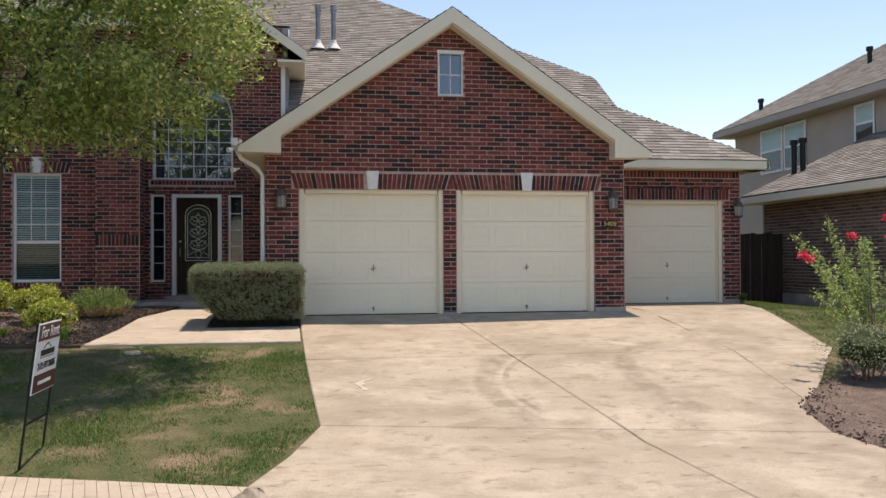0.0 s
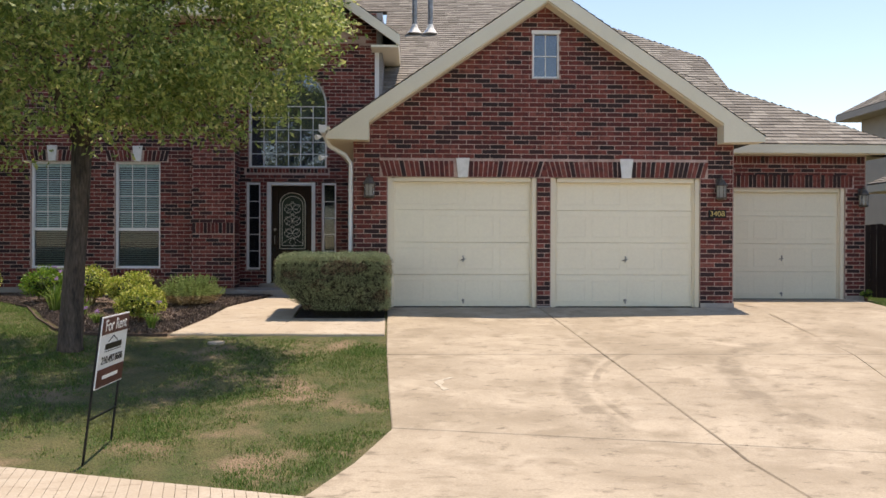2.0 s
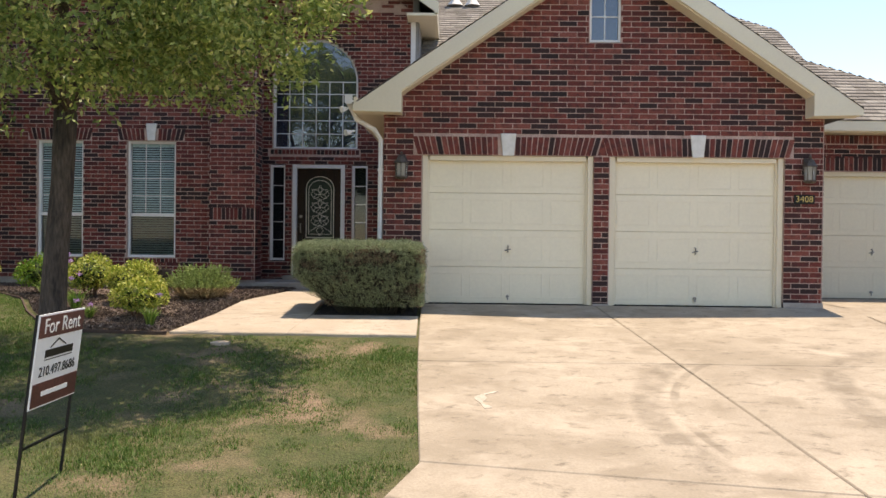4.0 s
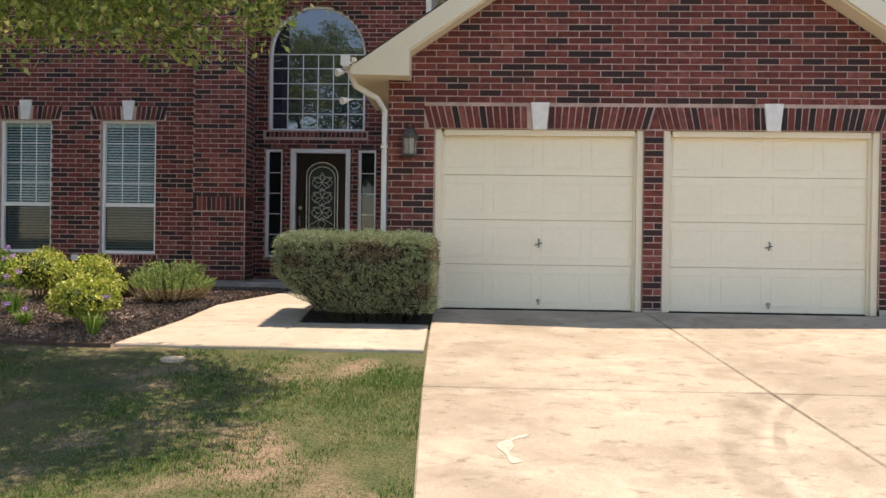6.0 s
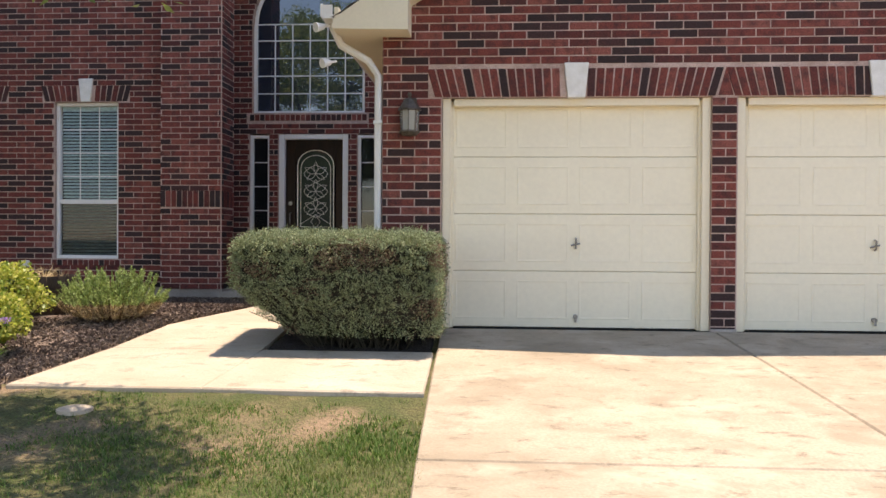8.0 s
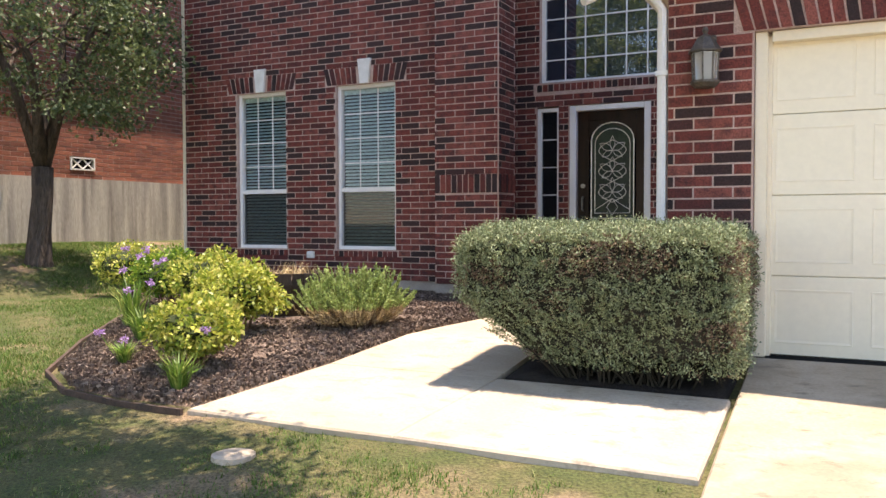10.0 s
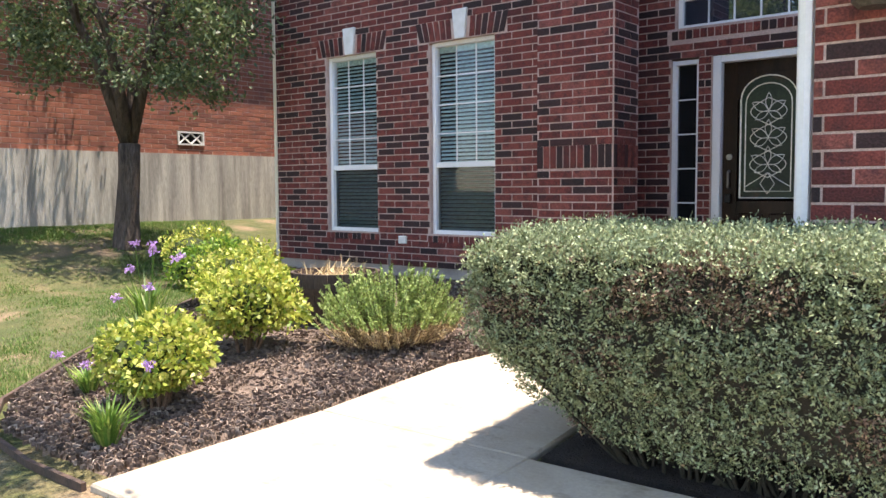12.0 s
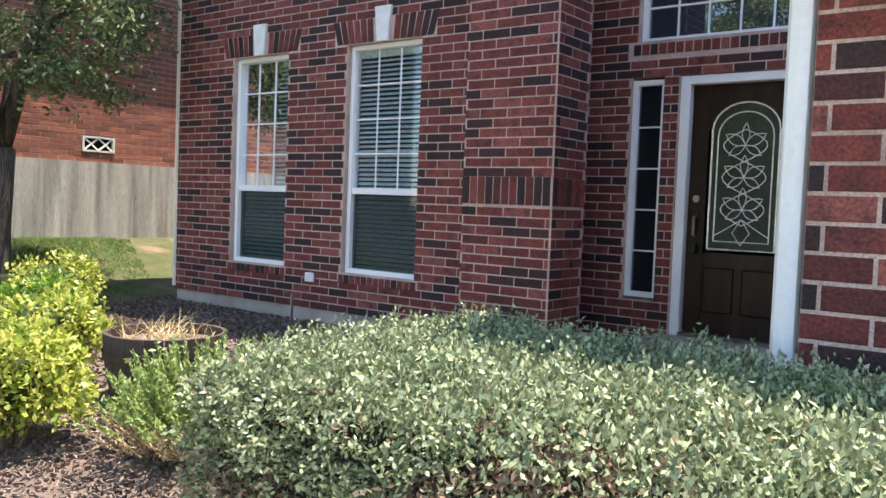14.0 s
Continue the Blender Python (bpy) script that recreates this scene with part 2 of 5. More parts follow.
GALV = mat("galvanised_metal", (0.3, 0.29, 0.28), 0.4, (0.2, 0.19, 0.18), 10, 60, 0.1, metal=0.8)
BRONZE = mat("aged_bronze", (0.085, 0.072, 0.06), 0.55, (0.14, 0.12, 0.1), 20, 90, 0.2, metal=0.5)
DOORWOOD = mat("dark_stained_wood", (0.03, 0.014, 0.008), 0.35, (0.015, 0.008, 0.005), 3, 60, 0.15, stretch=(3, 3, 0.3), specular=0.14)
FENCEWOOD = mat("dark_fence_wood", (0.045, 0.026, 0.02), 0.85, (0.026, 0.016, 0.013), 3, 50, 0.4, stretch=(4, 4, 0.4))
BARRELWOOD = mat("barrel_wood", (0, 0, 0), 0.85, pieces=[(0.0, (0.045, 0.03, 0.024)), (1.0, (0.1, 0.07, 0.054))], fine=60, bump=0.4, stretch=(3, 3, 0.4))
EDGING = mat("steel_edging", (0.09, 0.055, 0.04), 0.8, (0.05, 0.035, 0.028), 6, 50, 0.3)
BLIND = mat("blind_slats", (0.42, 0.6, 0.6), 0.6, (0.37, 0.54, 0.55), 2, 30, 0)
# Near-black that stands in for unlit space behind windows and vent.
ROOM = mat("unlit_room_black", (0.02, 0.022, 0.024), 0.9, bump=0)
GLASS = glass_mat("window_glass", (0.02, 0.035, 0.035), 0.015, 0.85, 1.32)
GLASS_SCREEN = glass_mat("screened_glass", (0.014, 0.02, 0.024), 0.03, 0.4, 1.36)
GLASS_DARK = glass_mat("dark_glass", (0.012, 0.014, 0.016), 0.02, 0.25)
GLASS_SKY = glass_mat("reflective_glass", (0.02, 0.03, 0.05), 0.01, 0.15, 2.3)
# Green tones and red-brown spots are reflections painted into the glass colour.
GLASS_ART = mat("textured_glass_reflections", (0.026, 0.042, 0.024), 0.3, (0.01, 0.016, 0.011), 3.5, 40, 0.5, specular=0.2, spots=(0.16, 0.06, 0.03), spot_scale=2.0, spot_at=0.56)
CAME = mat("brushed_came", (0.75, 0.72, 0.64), 0.35, (0.65, 0.62, 0.55), 10, 50, 0, metal=0.5)
LAMPGLASS = glass_mat("lamp_glass", (0.5, 0.47, 0.42), 0.15, 0.55)
SIGN_RED = mat("sign_maroon", (0.11, 0.035, 0.03), 0.5, bump=0)
SIGN_WHITE = mat("sign_white", (0.8, 0.8, 0.78), 0.45, (0.76, 0.76, 0.74), 4, 20, 0, fine_amount=0.03)
GOLD = mat("brass_digits", (0.5, 0.36, 0.14), 0.35, bump=0, metal=0.7)
ROADM = mat("asphalt", (0.06, 0.058, 0.055), 0.9, (0.045, 0.043, 0.041), 3, 120, 0.5)


# ---- mesh tools ----
def mesh_ob(name, verts, faces, material, parent=None, label=""):
    me = bpy.data.meshes.new(name)
    me.from_pydata([tuple(v) for v in verts], [], [tuple(f) for f in faces])
    me.materials.append(material)
    me.update()
    ob = new(name, me)
    if parent:
        ob.parent = parent
    if label:
        ob["label"] = label
    return ob


def part(name, bm, material, parent=None, label="", smooth=False):
    bmesh.ops.recalc_face_normals(bm, faces=bm.faces)
    me = bpy.data.meshes.new(name)
    bm.to_mesh(me)
    bm.free()
    me.materials.append(material)
    if smooth:
        for p in me.polygons:
            p.use_smooth = True
    ob = new(name, me)
    if parent:
        ob.parent = parent
    if label:
        ob["label"] = label
    return ob


def thing(name, label, category, at=(0, 0, 0), rz=0, group="", kind=""):
    ob = new(name)
    ob.matrix_world = pose(*at, 0, 0, rz)
    ob.empty_display_size = 0.1
    return tagged(ob, label, category, group, kind)


def box(bm, x0, x1, y0, y1, z0, z1, bevel=0.0):
    g = bmesh.ops.create_cube(bm, size=1, matrix=Matrix.LocRotScale(((x0 + x1) / 2, (y0 + y1) / 2, (z0 + z1) / 2), None, (abs(x1 - x0), abs(y1 - y0), abs(z1 - z0))))
    if bevel:
        es = list({e for v in g["verts"] for e in v.link_edges})
        bmesh.ops.bevel(bm, geom=es, offset=bevel, segments=1, affect="EDGES", profile=0.5)
    return bm


def boxes(*items, bevel=0.0):
    bm = bmesh.new()
    for i in items:
        box(bm, *i, bevel)
    return bm


def prism(poly, y0, y1):
    """A polygon in x and z, extruded along y."""
    bm = bmesh.new()
    a = [bm.verts.new((x, y0, z)) for x, z in poly]
    bm.faces.new(a)
    if y1 is None:
        return bm
    b = [bm.verts.new((x, y1, z)) for x, z in poly]
    bm.faces.new(b[::-1])
    k = len(poly)
    for i in range(k):
        bm.faces.new((a[i], b[i], b[(i + 1) % k], a[(i + 1) % k]))
    return bm


def tube(bm, pts, radii, sides=8, cap=True):
    """A round bar along points."""
    pts = [Vector(p) for p in pts]
    rings = []
    side = None
    for i, p in enumerate(pts):
        d = (pts[min(i + 1, len(pts) - 1)] - pts[max(i - 1, 0)]).normalized()
        u = d.orthogonal().normalized() if side is None else (side - d * side.dot(d)).normalized()
        side = u
        w = d.cross(u)
        r = radii[i] if isinstance(radii, (list, tuple)) else radii
        rings.append([bm.verts.new(p + (u * math.cos(a) + w * math.sin(a)) * r) for a in [2 * math.pi * k / sides for k in range(sides)]])
    for a, b in zip(rings, rings[1:]):
        for k in range(sides):
            bm.faces.new((a[k], a[(k + 1) % sides], b[(k + 1) % sides], b[k]))
    if cap:
        bm.faces.new(rings[0][::-1])
        bm.faces.new(rings[-1])
    return bm


def lathe(bm, profile, sides=16, at=(0, 0, 0)):
    rings = [[bm.verts.new((at[0] + r * math.cos(2 * math.pi * k / sides), at[1] + r * math.sin(2 * math.pi * k / sides), at[2] + z)) for k in range(sides)] for r, z in profile]
    for a, b in zip(rings, rings[1:]):
        for k in range(sides):
            bm.faces.new((a[k], a[(k + 1) % sides], b[(k + 1) % sides], b[k]))
    bm.faces.new(rings[0][::-1])
    bm.faces.new(rings[-1])
    return bm


def spans(poly, v):
    """Where the level v lies inside a polygon, as pairs."""
    xs = []
    for (x0, z0), (x1, z1) in zip(poly, poly[1:] + poly[:1]):
        if (z0 <= v) != (z1 <= v):
            xs.append(x0 + (v - z0) * (x1 - x0) / (z1 - z0))
    xs.sort()
    return list(zip(xs[::2], xs[1::2]))


def free_spans(outer, holes, v):
    out = spans(outer, v)
    for h in holes:
        for a, b in spans(h, v):
            nxt = []
            for c, d in out:
                if b <= c or a >= d:
                    nxt.append((c, d))
                else:
                    if a > c:
                        nxt.append((c, a))
                    if b < d:
                        nxt.append((b, d))
            out = nxt
    return out


def rect(x0, x1, z0, z1):
    return [(x0, z0), (x1, z0), (x1, z1), (x0, z1)]


BW, BH, JOINT, PROUD = 0.254, 0.0762, 0.0115, 0.004
_bv = [(0, 0, 0), (1, 0, 0), (1, 0, 1), (0, 0, 1), (0, -0.7, 0), (1, -0.7, 0), (1, -0.7, 1), (0, -0.7, 1), (0.02, -1, 0.06), (0.98, -1, 0.06), (0.98, -1, 0.94), (0.02, -1, 0.94)]
_bf = [(4, 5, 1, 0), (5, 6, 2, 1), (6, 7, 3, 2), (7, 4, 0, 3), (8, 9, 5, 4), (9, 10, 6, 5), (10, 11, 7, 6), (11, 8, 4, 7), (8, 11, 10, 9)]
_bf = [f[::-1] for f in _bf]


def brick_mesh(material):
    me = bpy.data.meshes.new("brick")
    me.from_pydata(_bv, [], _bf)
    me.materials.append(material)
    return me


LATE = []


def brick_wall(name, m, outer, holes, material, label, near=None, thick=0.2, z0=0.0, extra=()):
    """A wall in its own frame: u along x, face at y = 0 looking to -y. Bricks in running bond stand proud of the mortar.
    near(u, z): which bricks are objects of their own. extra: bricks (u, z, length, height, lean)."""
    rnd = random.Random(name)
    verts, faces = [], []
    lo, hi = min(p[1] for p in outer), max(p[1] for p in outer)
    k0, k1 = math.floor((lo - z0) / BH), math.ceil((hi - z0) / BH)
    single, jv, runs = [], [], []
    for k in range(k0, k1):
        za, zb = max(z0 + k * BH, lo), min(z0 + (k + 1) * BH, hi)
        if zb - za < 0.012:
            continue
        sp = free_spans(outer, holes, (za + zb) / 2)
        if runs and runs[-1][0] == sp and abs(runs[-1][2] - za) < 1e-6:
            runs[-1][2] = zb
        else:
            runs.append([sp, za, zb])
        skip = [h for h in extra]
        for a, b in free_spans(outer, list(holes) + skip, (za + zb) / 2):
            u = math.floor(a / BW) * BW + (BW / 2 if k % 2 else 0)
            while u > a:
                u -= BW
            while u < b:
                c, d = max(u, a), min(u + BW, b) - JOINT
                if d - c > 0.025:
                    t = (c, za + rnd.uniform(-0.0008, 0.0008), d - c, zb - za - JOINT, PROUD + rnd.uniform(-0.0015, 0.0015))
                    (single if near and near((c + d) / 2, za) else jv).append(t)
                u += BW
    for sp, za, zb in runs:
        for a, b in sp:
            s = len(verts)
            verts += [(a, 0, za), (b, 0, za), (b, 0, zb), (a, 0, zb), (a, thick, za), (b, thick, za), (b, thick, zb), (a, thick, zb)]
            faces += [tuple(s + i for i in f) for f in ((0, 1, 2, 3), (5, 4, 7, 6), (1, 5, 6, 2), (4, 0, 3, 7), (3, 2, 6, 7), (4, 5, 1, 0))]
    wall = mesh_ob(name, verts, faces, MORTAR)
    wall.matrix_world = m
    tagged(wall, label, "wall", kind="structure")
    single, rest = single[:300], jv + single[300:]
    LATE.append((wall, single, rest, material))
    return wall


def lay_bricks():
    for wall, single, rest, material in LATE:
        me = brick_mesh(material)
        for c, z, w, h, p in single:
            b = new("brick", me)
            b.parent = wall
            b.matrix_basis = Matrix.LocRotScale((c, 0, z), None, (w, p, h))
        if rest:
            v, f = [], []
            for c, z, w, h, p in rest:
                s = len(v)
                v += [(c + x * w, y * p, z + q * h) for x, y, q in _bv]
                f += [tuple(s + i for i in g) for g in _bf]
            tagged(mesh_ob("bricks", v, f, material, wall), kind="stuff")


def arch_bricks(wall, x0, x1, z0, z1, material, key=None, lean=0.28):
    """Soldier bricks that fan out from the middle, as parts of a wall."""
    me = brick_mesh(material)
    mid, n = (x0 + x1) / 2, max(2, round((x1 - x0) / BH))
    step = (x1 - x0) / n
    for i in range(n):
        x = x0 + i * step
        t = (x + step / 2 - mid) / ((x1 - x0) / 2)
        if key and abs(x + step / 2 - mid) < key:
            continue
        b = new("brick", me)
        b.parent = wall
        sh = Matrix(((1, 0, t * lean, 0), (0, 1, 0, 0), (0, 0, 1, 0), (0, 0, 0, 1)))
        b.matrix_basis = Matrix.Translation((x, 0, z0))
        me2 = me.copy()
        for v in me2.vertices:
            v.co = Vector(((step - JOINT) * v.co.x + t * lean * v.co.z * (z1 - z0), (PROUD + 0.004) * v.co.y, v.co.z * (z1 - z0 - JOINT)))
        b.data = me2


def keystone(x, y, z0, z1, w0, w1, label="white cast stone keystone set in brick arch"):
    bm = prism([(x - w0 / 2, z0), (x + w0 / 2, z0), (x + w1 / 2, z1), (x - w1 / 2, z1)], y - 0.035, y + 0.06)
    bmesh.ops.bevel(bm, geom=list(bm.edges), offset=0.005, segments=1, affect="EDGES")
    return tagged(part("keystone", bm, STONE_WHITE), label, "keystone", "keystones")


def shingles(name, poly3, label, tab=0.3, course=0.145):
    """A roof slope from its corners, lowest edge first: a slab with courses of lapped shingles."""
    p = [Vector(q) for q in poly3]
    u = (p[1] - p[0]).normalized()
    nrm = (p[1] - p[0]).cross(p[2] - p[0]).normalized()
    if nrm.z < 0:
        nrm = -nrm
    w = nrm.cross(u)
    if w.z < 0:
        w = -w
    flat = [((q - p[0]).dot(u), (q - p[0]).dot(w)) for q in p]
    bm = bmesh.new()
    a = [bm.verts.new(q - nrm * 0.012) for q in p]
    b = [bm.verts.new(q - nrm * 0.1) for q in p]
    bm.faces.new(a)
    bm.faces.new(b[::-1])
    for i in range(len(p)):
        j = (i + 1) % len(p)
        bm.faces.new((a[i], b[i], b[j], a[j]))
    roof = tagged(part(name, bm, ROOFBASE), label, "roof", kind="structure")
    rnd = random.Random(label)
    v, f = [], []
    lo, hi = min(q[1] for q in flat), max(q[1] for q in flat)
    s = lo
    while s < hi - 0.02:
        e = min(s + course, hi)
        for x0, x1 in spans(flat, (s + e) / 2):
            x = x0 - rnd.random() * tab
            while x < x1:
                ww = tab * rnd.choice((0.6, 0.8, 1.0, 1.3))
                c, d = max(x, x0), min(x + ww, x1)
                if d - c > 0.02:
                    k = len(v)
                    up = 0.014 + rnd.random() * 0.006
                    for xx, ss, hh in ((c, s - 0.01, up), (d - 0.004, s - 0.01, up), (d - 0.004, e, 0.002), (c, e, 0.002), (c, s - 0.01, -0.01), (d - 0.004, s - 0.01, -0.01)):
                        v.append(p[0] + u * xx + w * ss + nrm * hh)
                    f += [(k, k + 1, k + 2, k + 3), (k + 4, k + 5, k + 1, k)]
                x += ww
        s += course
    tagged(mesh_ob("shingles", v, f, SHINGLE, roof), kind="stuff")
    return roof


# ---- ground ----
def ground_z(x, y):
    z = 0.0 if y > 13.3 else -0.1 * (13.3 - y) if y > 6.3 else -0.70 - 0.01 * (6.3 - y)
    z = max(z, -0.74)
    side = min(max(0.0, -9.9 - x) * 0.2, 0.56) * min(1.0, max(0.0, (y - 7) / 6))
    low = -0.18 * min(1.0, max(0.0, (x - 7.3) / 2.2)) * min(1.0, max(0.0, (y - 10) / 4))
    return z + side + low


def grid_sheet(name, xs, ys, lift, material, label, category, kind="structure", wave=0.0, road=True):
    v, f = [], []
    for y in ys:
        for x in xs:
            z = ground_z(x, y) + lift + (noise.noise((x * 1.7, y * 1.7, 0)) * wave if wave else 0)
            if road and y < 3.6:
                z = -0.9
            v.append((x, y, z))
    k = len(xs)
    for j in range(len(ys) - 1):
        for i in range(k - 1):
            f.append((j * k + i, j * k + i + 1, j * k + k + i + 1, j * k + k + i))
    ob = mesh_ob(name, v, f, material)
    for p in ob.data.polygons:
        p.use_smooth = True
    return tagged(ob, label, category, kind=kind)


def steps(a, b, d):
    n = max(1, round((b - a) / d))
    return [a + (b - a) * i / n for i in range(n + 1)]


grid_sheet("ground", [-600, -200, -80, -40] + steps(-25, -10, 1.0)[:-1] + steps(-10, 8, 0.25)[:-1] + steps(8, 25, 1.0) + [60, 200, 600],
           [-600, -150, -40, -10, 3.59, 3.6, 4.2] + steps(4.5, 18, 0.25) + [20, 25, 40, 90, 250, 600], 0.0, LAWN, "patchy sunlit lawn soil with bare brown spots", "ground", wave=0.02)


def slab(name, quad, lift, material, parent=None, label="", category="", kind="", n=8, thick=0.12, bevel=0.012):
    """A cast slab over a four-cornered piece of ground; its rounded rim drops into the joint."""
    c = [Vector(q) for q in quad]
    cen = sum(c, Vector((0, 0))) / 4
    bm = bmesh.new()

    def at(s, t, inset):
        p = (c[0] * (1 - s) + c[1] * s) * (1 - t) + (c[3] * (1 - s) + c[2] * s) * t
        return p + (cen - p).normalized() * inset
    rows = []
    for j in range(n + 1):
        row = []
        for i in range(n + 1):
            p = at(i / n, j / n, 0)
            row.append(bm.verts.new((p.x, p.y, ground_z(p.x, p.y) + lift)))
        rows.append(row)
    for j in range(n):
        for i in range(n):
            bm.faces.new((rows[j][i], rows[j][i + 1], rows[j + 1][i + 1], rows[j + 1][i]))
    rim = [e for e in bm.edges if e.is_boundary]
    r = bmesh.ops.extrude_edge_only(bm, edges=rim)
    vs = [g for g in r["geom"] if isinstance(g, bmesh.types.BMVert)]
    for q in vs:
        d = (Vector((q.co.x, q.co.y)) - cen).normalized() * bevel
        q.co += Vector((d.x, d.y, -bevel))
    rim = [g for g in r["geom"] if isinstance(g, bmesh.types.BMEdge)]
    r = bmesh.ops.extrude_edge_only(bm, edges=rim)
    for q in [g for g in r["geom"] if isinstance(g, bmesh.types.BMVert)]:
        q.co.z -= thick
    ob = part(name, bm, material, parent)
    if category:
        tagged(ob, label, category, kind=kind)
    return ob


G = 0.0155
drive = thing("driveway", "sunlit cream concrete driveway with stained slabs and joints", "driveway", kind="structure")


def jx(y):
    return 0.55 + (13.2 - y) * 0.092


def jy(x):
    return 6.86 - 0.17 * x


def lx(y):
    return -1.9 + max(0.0, 12.0 - y) * 0.05


for q in ([(lx(13.27), 13.27), (lx(9.95), 9.95 + G), (jx(9.95) - G, 9.95 + G), (jx(13.27) - G, 13.27)],
          [(jx(13.27) + G, 13.27), (jx(9.95) + G, 9.95 + G), (3.95, 9.95 + G), (4.15, 13.27)],
          [(4.15 + G, 15.45), (3.95 + G, 9.95 + G), (5.45, 9.95 + G), (6.95, 15.45)],
          [(3.72, 15.45), (3.72, 13.3), (4.15 - G / 2, 13.3), (4.15 - G / 2, 15.45)],
          [(lx(9.95), 9.95 - G), (lx(7.1), jy(-1.63) + G), (jx(6.7) - G, jy(1.15) + G), (jx(9.95) - G, 9.95 - G)],
          [(jx(9.95) + G, 9.95 - G), (jx(6.7) + G, jy(1.15) + G), (3.2, jy(3.2) + G), (3.95, 9.95 - G)],
          [(3.95 + G, 9.95 - G), (3.22, jy(3.2) + 0.05), (3.5, 7.4), (5.45, 9.95 - G)],
          [(lx(7.1), jy(-1.63) - G), (-2.75, 3.76), (jx(5.0) - G, 3.76), (jx(6.7) - G, jy(1.15) - G)],
          [(jx(6.7) + G, jy(1.15) - G), (jx(5.0) + G, 3.76), (3.9, 3.76), (3.2, jy(3.2) - G)]):
    slab("slab", q, 0.03, CONCRETE, drive)

walkway = thing("walkway", "pale concrete front walkway between mulch beds", "path", kind="structure")
slab("slab", [(-4.76, 11.19), (-3.4, 11.19), (-3.3, 12.3), (-4.54, 12.3)], 0.035, WALKWAY, walkway)
slab("slab", [(-3.4 + G, 11.19), (-1.885, 11.17), (-1.915, 12.3), (-3.3 + G, 12.3)], 0.035, WALKWAY, walkway)
slab("slab", [(-4.54, 12.3 + G), (-3.3, 12.3 + G), (-3.35, 16.0), (-4.2, 16.0)], 0.035, WALKWAY, walkway)
slab("slab", [(-4.2, 16.0 + G), (-3.35, 16.0 + G), (-2.6, 16.45), (-4.6, 16.45)], 0.03, WALKWAY, walkway)
sidewalk = thing("sidewalk", "pale paver sidewalk strip along the lawn", "sidewalk", kind="structure")
for i in range(96):
    a, b = -10.5 + i * 0.0875, -10.5 + (i + 1) * 0.0875 - 0.004

    def sy(x):
        return 6.22 - 0.33 * (x + 4.56) if x > -4.56 else 6.22 - 0.12 * (x + 4.56)
    slab("paver", [(a, sy(a)), (b, sy(b)), (b + 0.3, sy(b) - 1.2), (a + 0.3, sy(a) - 1.2)], 0.03, WALKWAY, sidewalk, n=1, bevel=0.004)
tagged(part("kerb", boxes((-60, 60, 3.5, 3.75, -0.98, -0.7), bevel=0.03), SLAB), "grey concrete street kerb", "kerb", kind="structure")
tagged(mesh_ob("road", [(-200, -8, -0.86), (200, -8, -0.86), (200, 3.52, -0.86), (-200, 3.52, -0.86)], [(0, 1, 2, 3)], ROADM), "grey asphalt street", "road", kind="structure")


def bed(name, outline, lift, material, label, crown=0.04):
    """A mulch bed: a low mound over an outline."""
    c = [Vector(p) for p in outline]
    cen = sum(c, Vector((0, 0))) / len(c)
    fine = []
    for a, b in zip(c, c[1:] + c[:1]):
        k = max(1, int((b - a).length / 0.2))
        fine += [a.lerp(b, i / k) for i in range(k)]
    bm = bmesh.new()
    rings = []
    for s in (1.0, 0.97, 0.85, 0.68, 0.5, 0.34, 0.17):
        rings.append([bm.verts.new((q.x, q.y, ground_z(q.x, q.y) + (lift if s < 1 else -0.05) + crown * (1 - s) + (noise.noise((q.x * 3, q.y * 3, 1)) * 0.025 if s < 0.95 else 0))) for q in (cen + (p - cen) * s for p in fine)])
    k = len(fine)
    for a, b in zip(rings, rings[1:]):
        for i in range(k):
            bm.faces.new((a[i], a[(i + 1) % k], b[(i + 1) % k], b[i]))
    bm.faces.new(rings[-1])
    return tagged(part(name, bm, material, smooth=True), label, "mulch bed", kind="structure")


BED = [(-4.8, 11.26), (-4.57, 12.3), (-4.38, 14.0), (-4.24, 16.2), (-4.65, 16.38), (-5.9, 16.4), (-5.95, 16.66), (-10.1, 16.66), (-9.9, 15.6), (-8.6, 14.6), (-7.6, 13.4), (-7.0, 12.4), (-6.4, 11.6), (-5.9, 11.3), (-5.3, 11.25)]
bed("mulch_bed", BED, 0.035, MULCH, "dark wood mulch bed along brick house wall")
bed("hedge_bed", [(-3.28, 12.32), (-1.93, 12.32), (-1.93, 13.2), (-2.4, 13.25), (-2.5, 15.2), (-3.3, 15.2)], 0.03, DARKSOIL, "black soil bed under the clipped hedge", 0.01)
RBED = [(3.02, 5.6), (2.97, 6.35), (3.17, 7.15), (3.75, 7.8), (4.6, 8.5), (5.3, 9.5), (6.3, 9.6), (7.2, 8.3), (7.0, 6.6), (6.3, 5.5), (4.5, 5.2)]
bed("island_bed", RBED, 0.035, MULCH, "dark mulch island bed beside the driveway", 0.08)
# ---- the house ----
GY, WY, CY, DY, TY = 13.29, 16.72, 16.43, 17.75, 15.4
APEX = (0.63, 5.03)


def front(y):
    return Matrix.Translation((0, y, 0))


g_outer = [(-2.46, 0.0), (3.73, 0.0), (3.73, 2.85), (0.63, 5.05), (-2.46, 2.85)]
g_holes = [rect(-1.915, 0.51, -0.1, 2.135), rect(0.735, 3.19, -0.1, 2.135), rect(0.425, 0.862, 3.745, 4.513)]
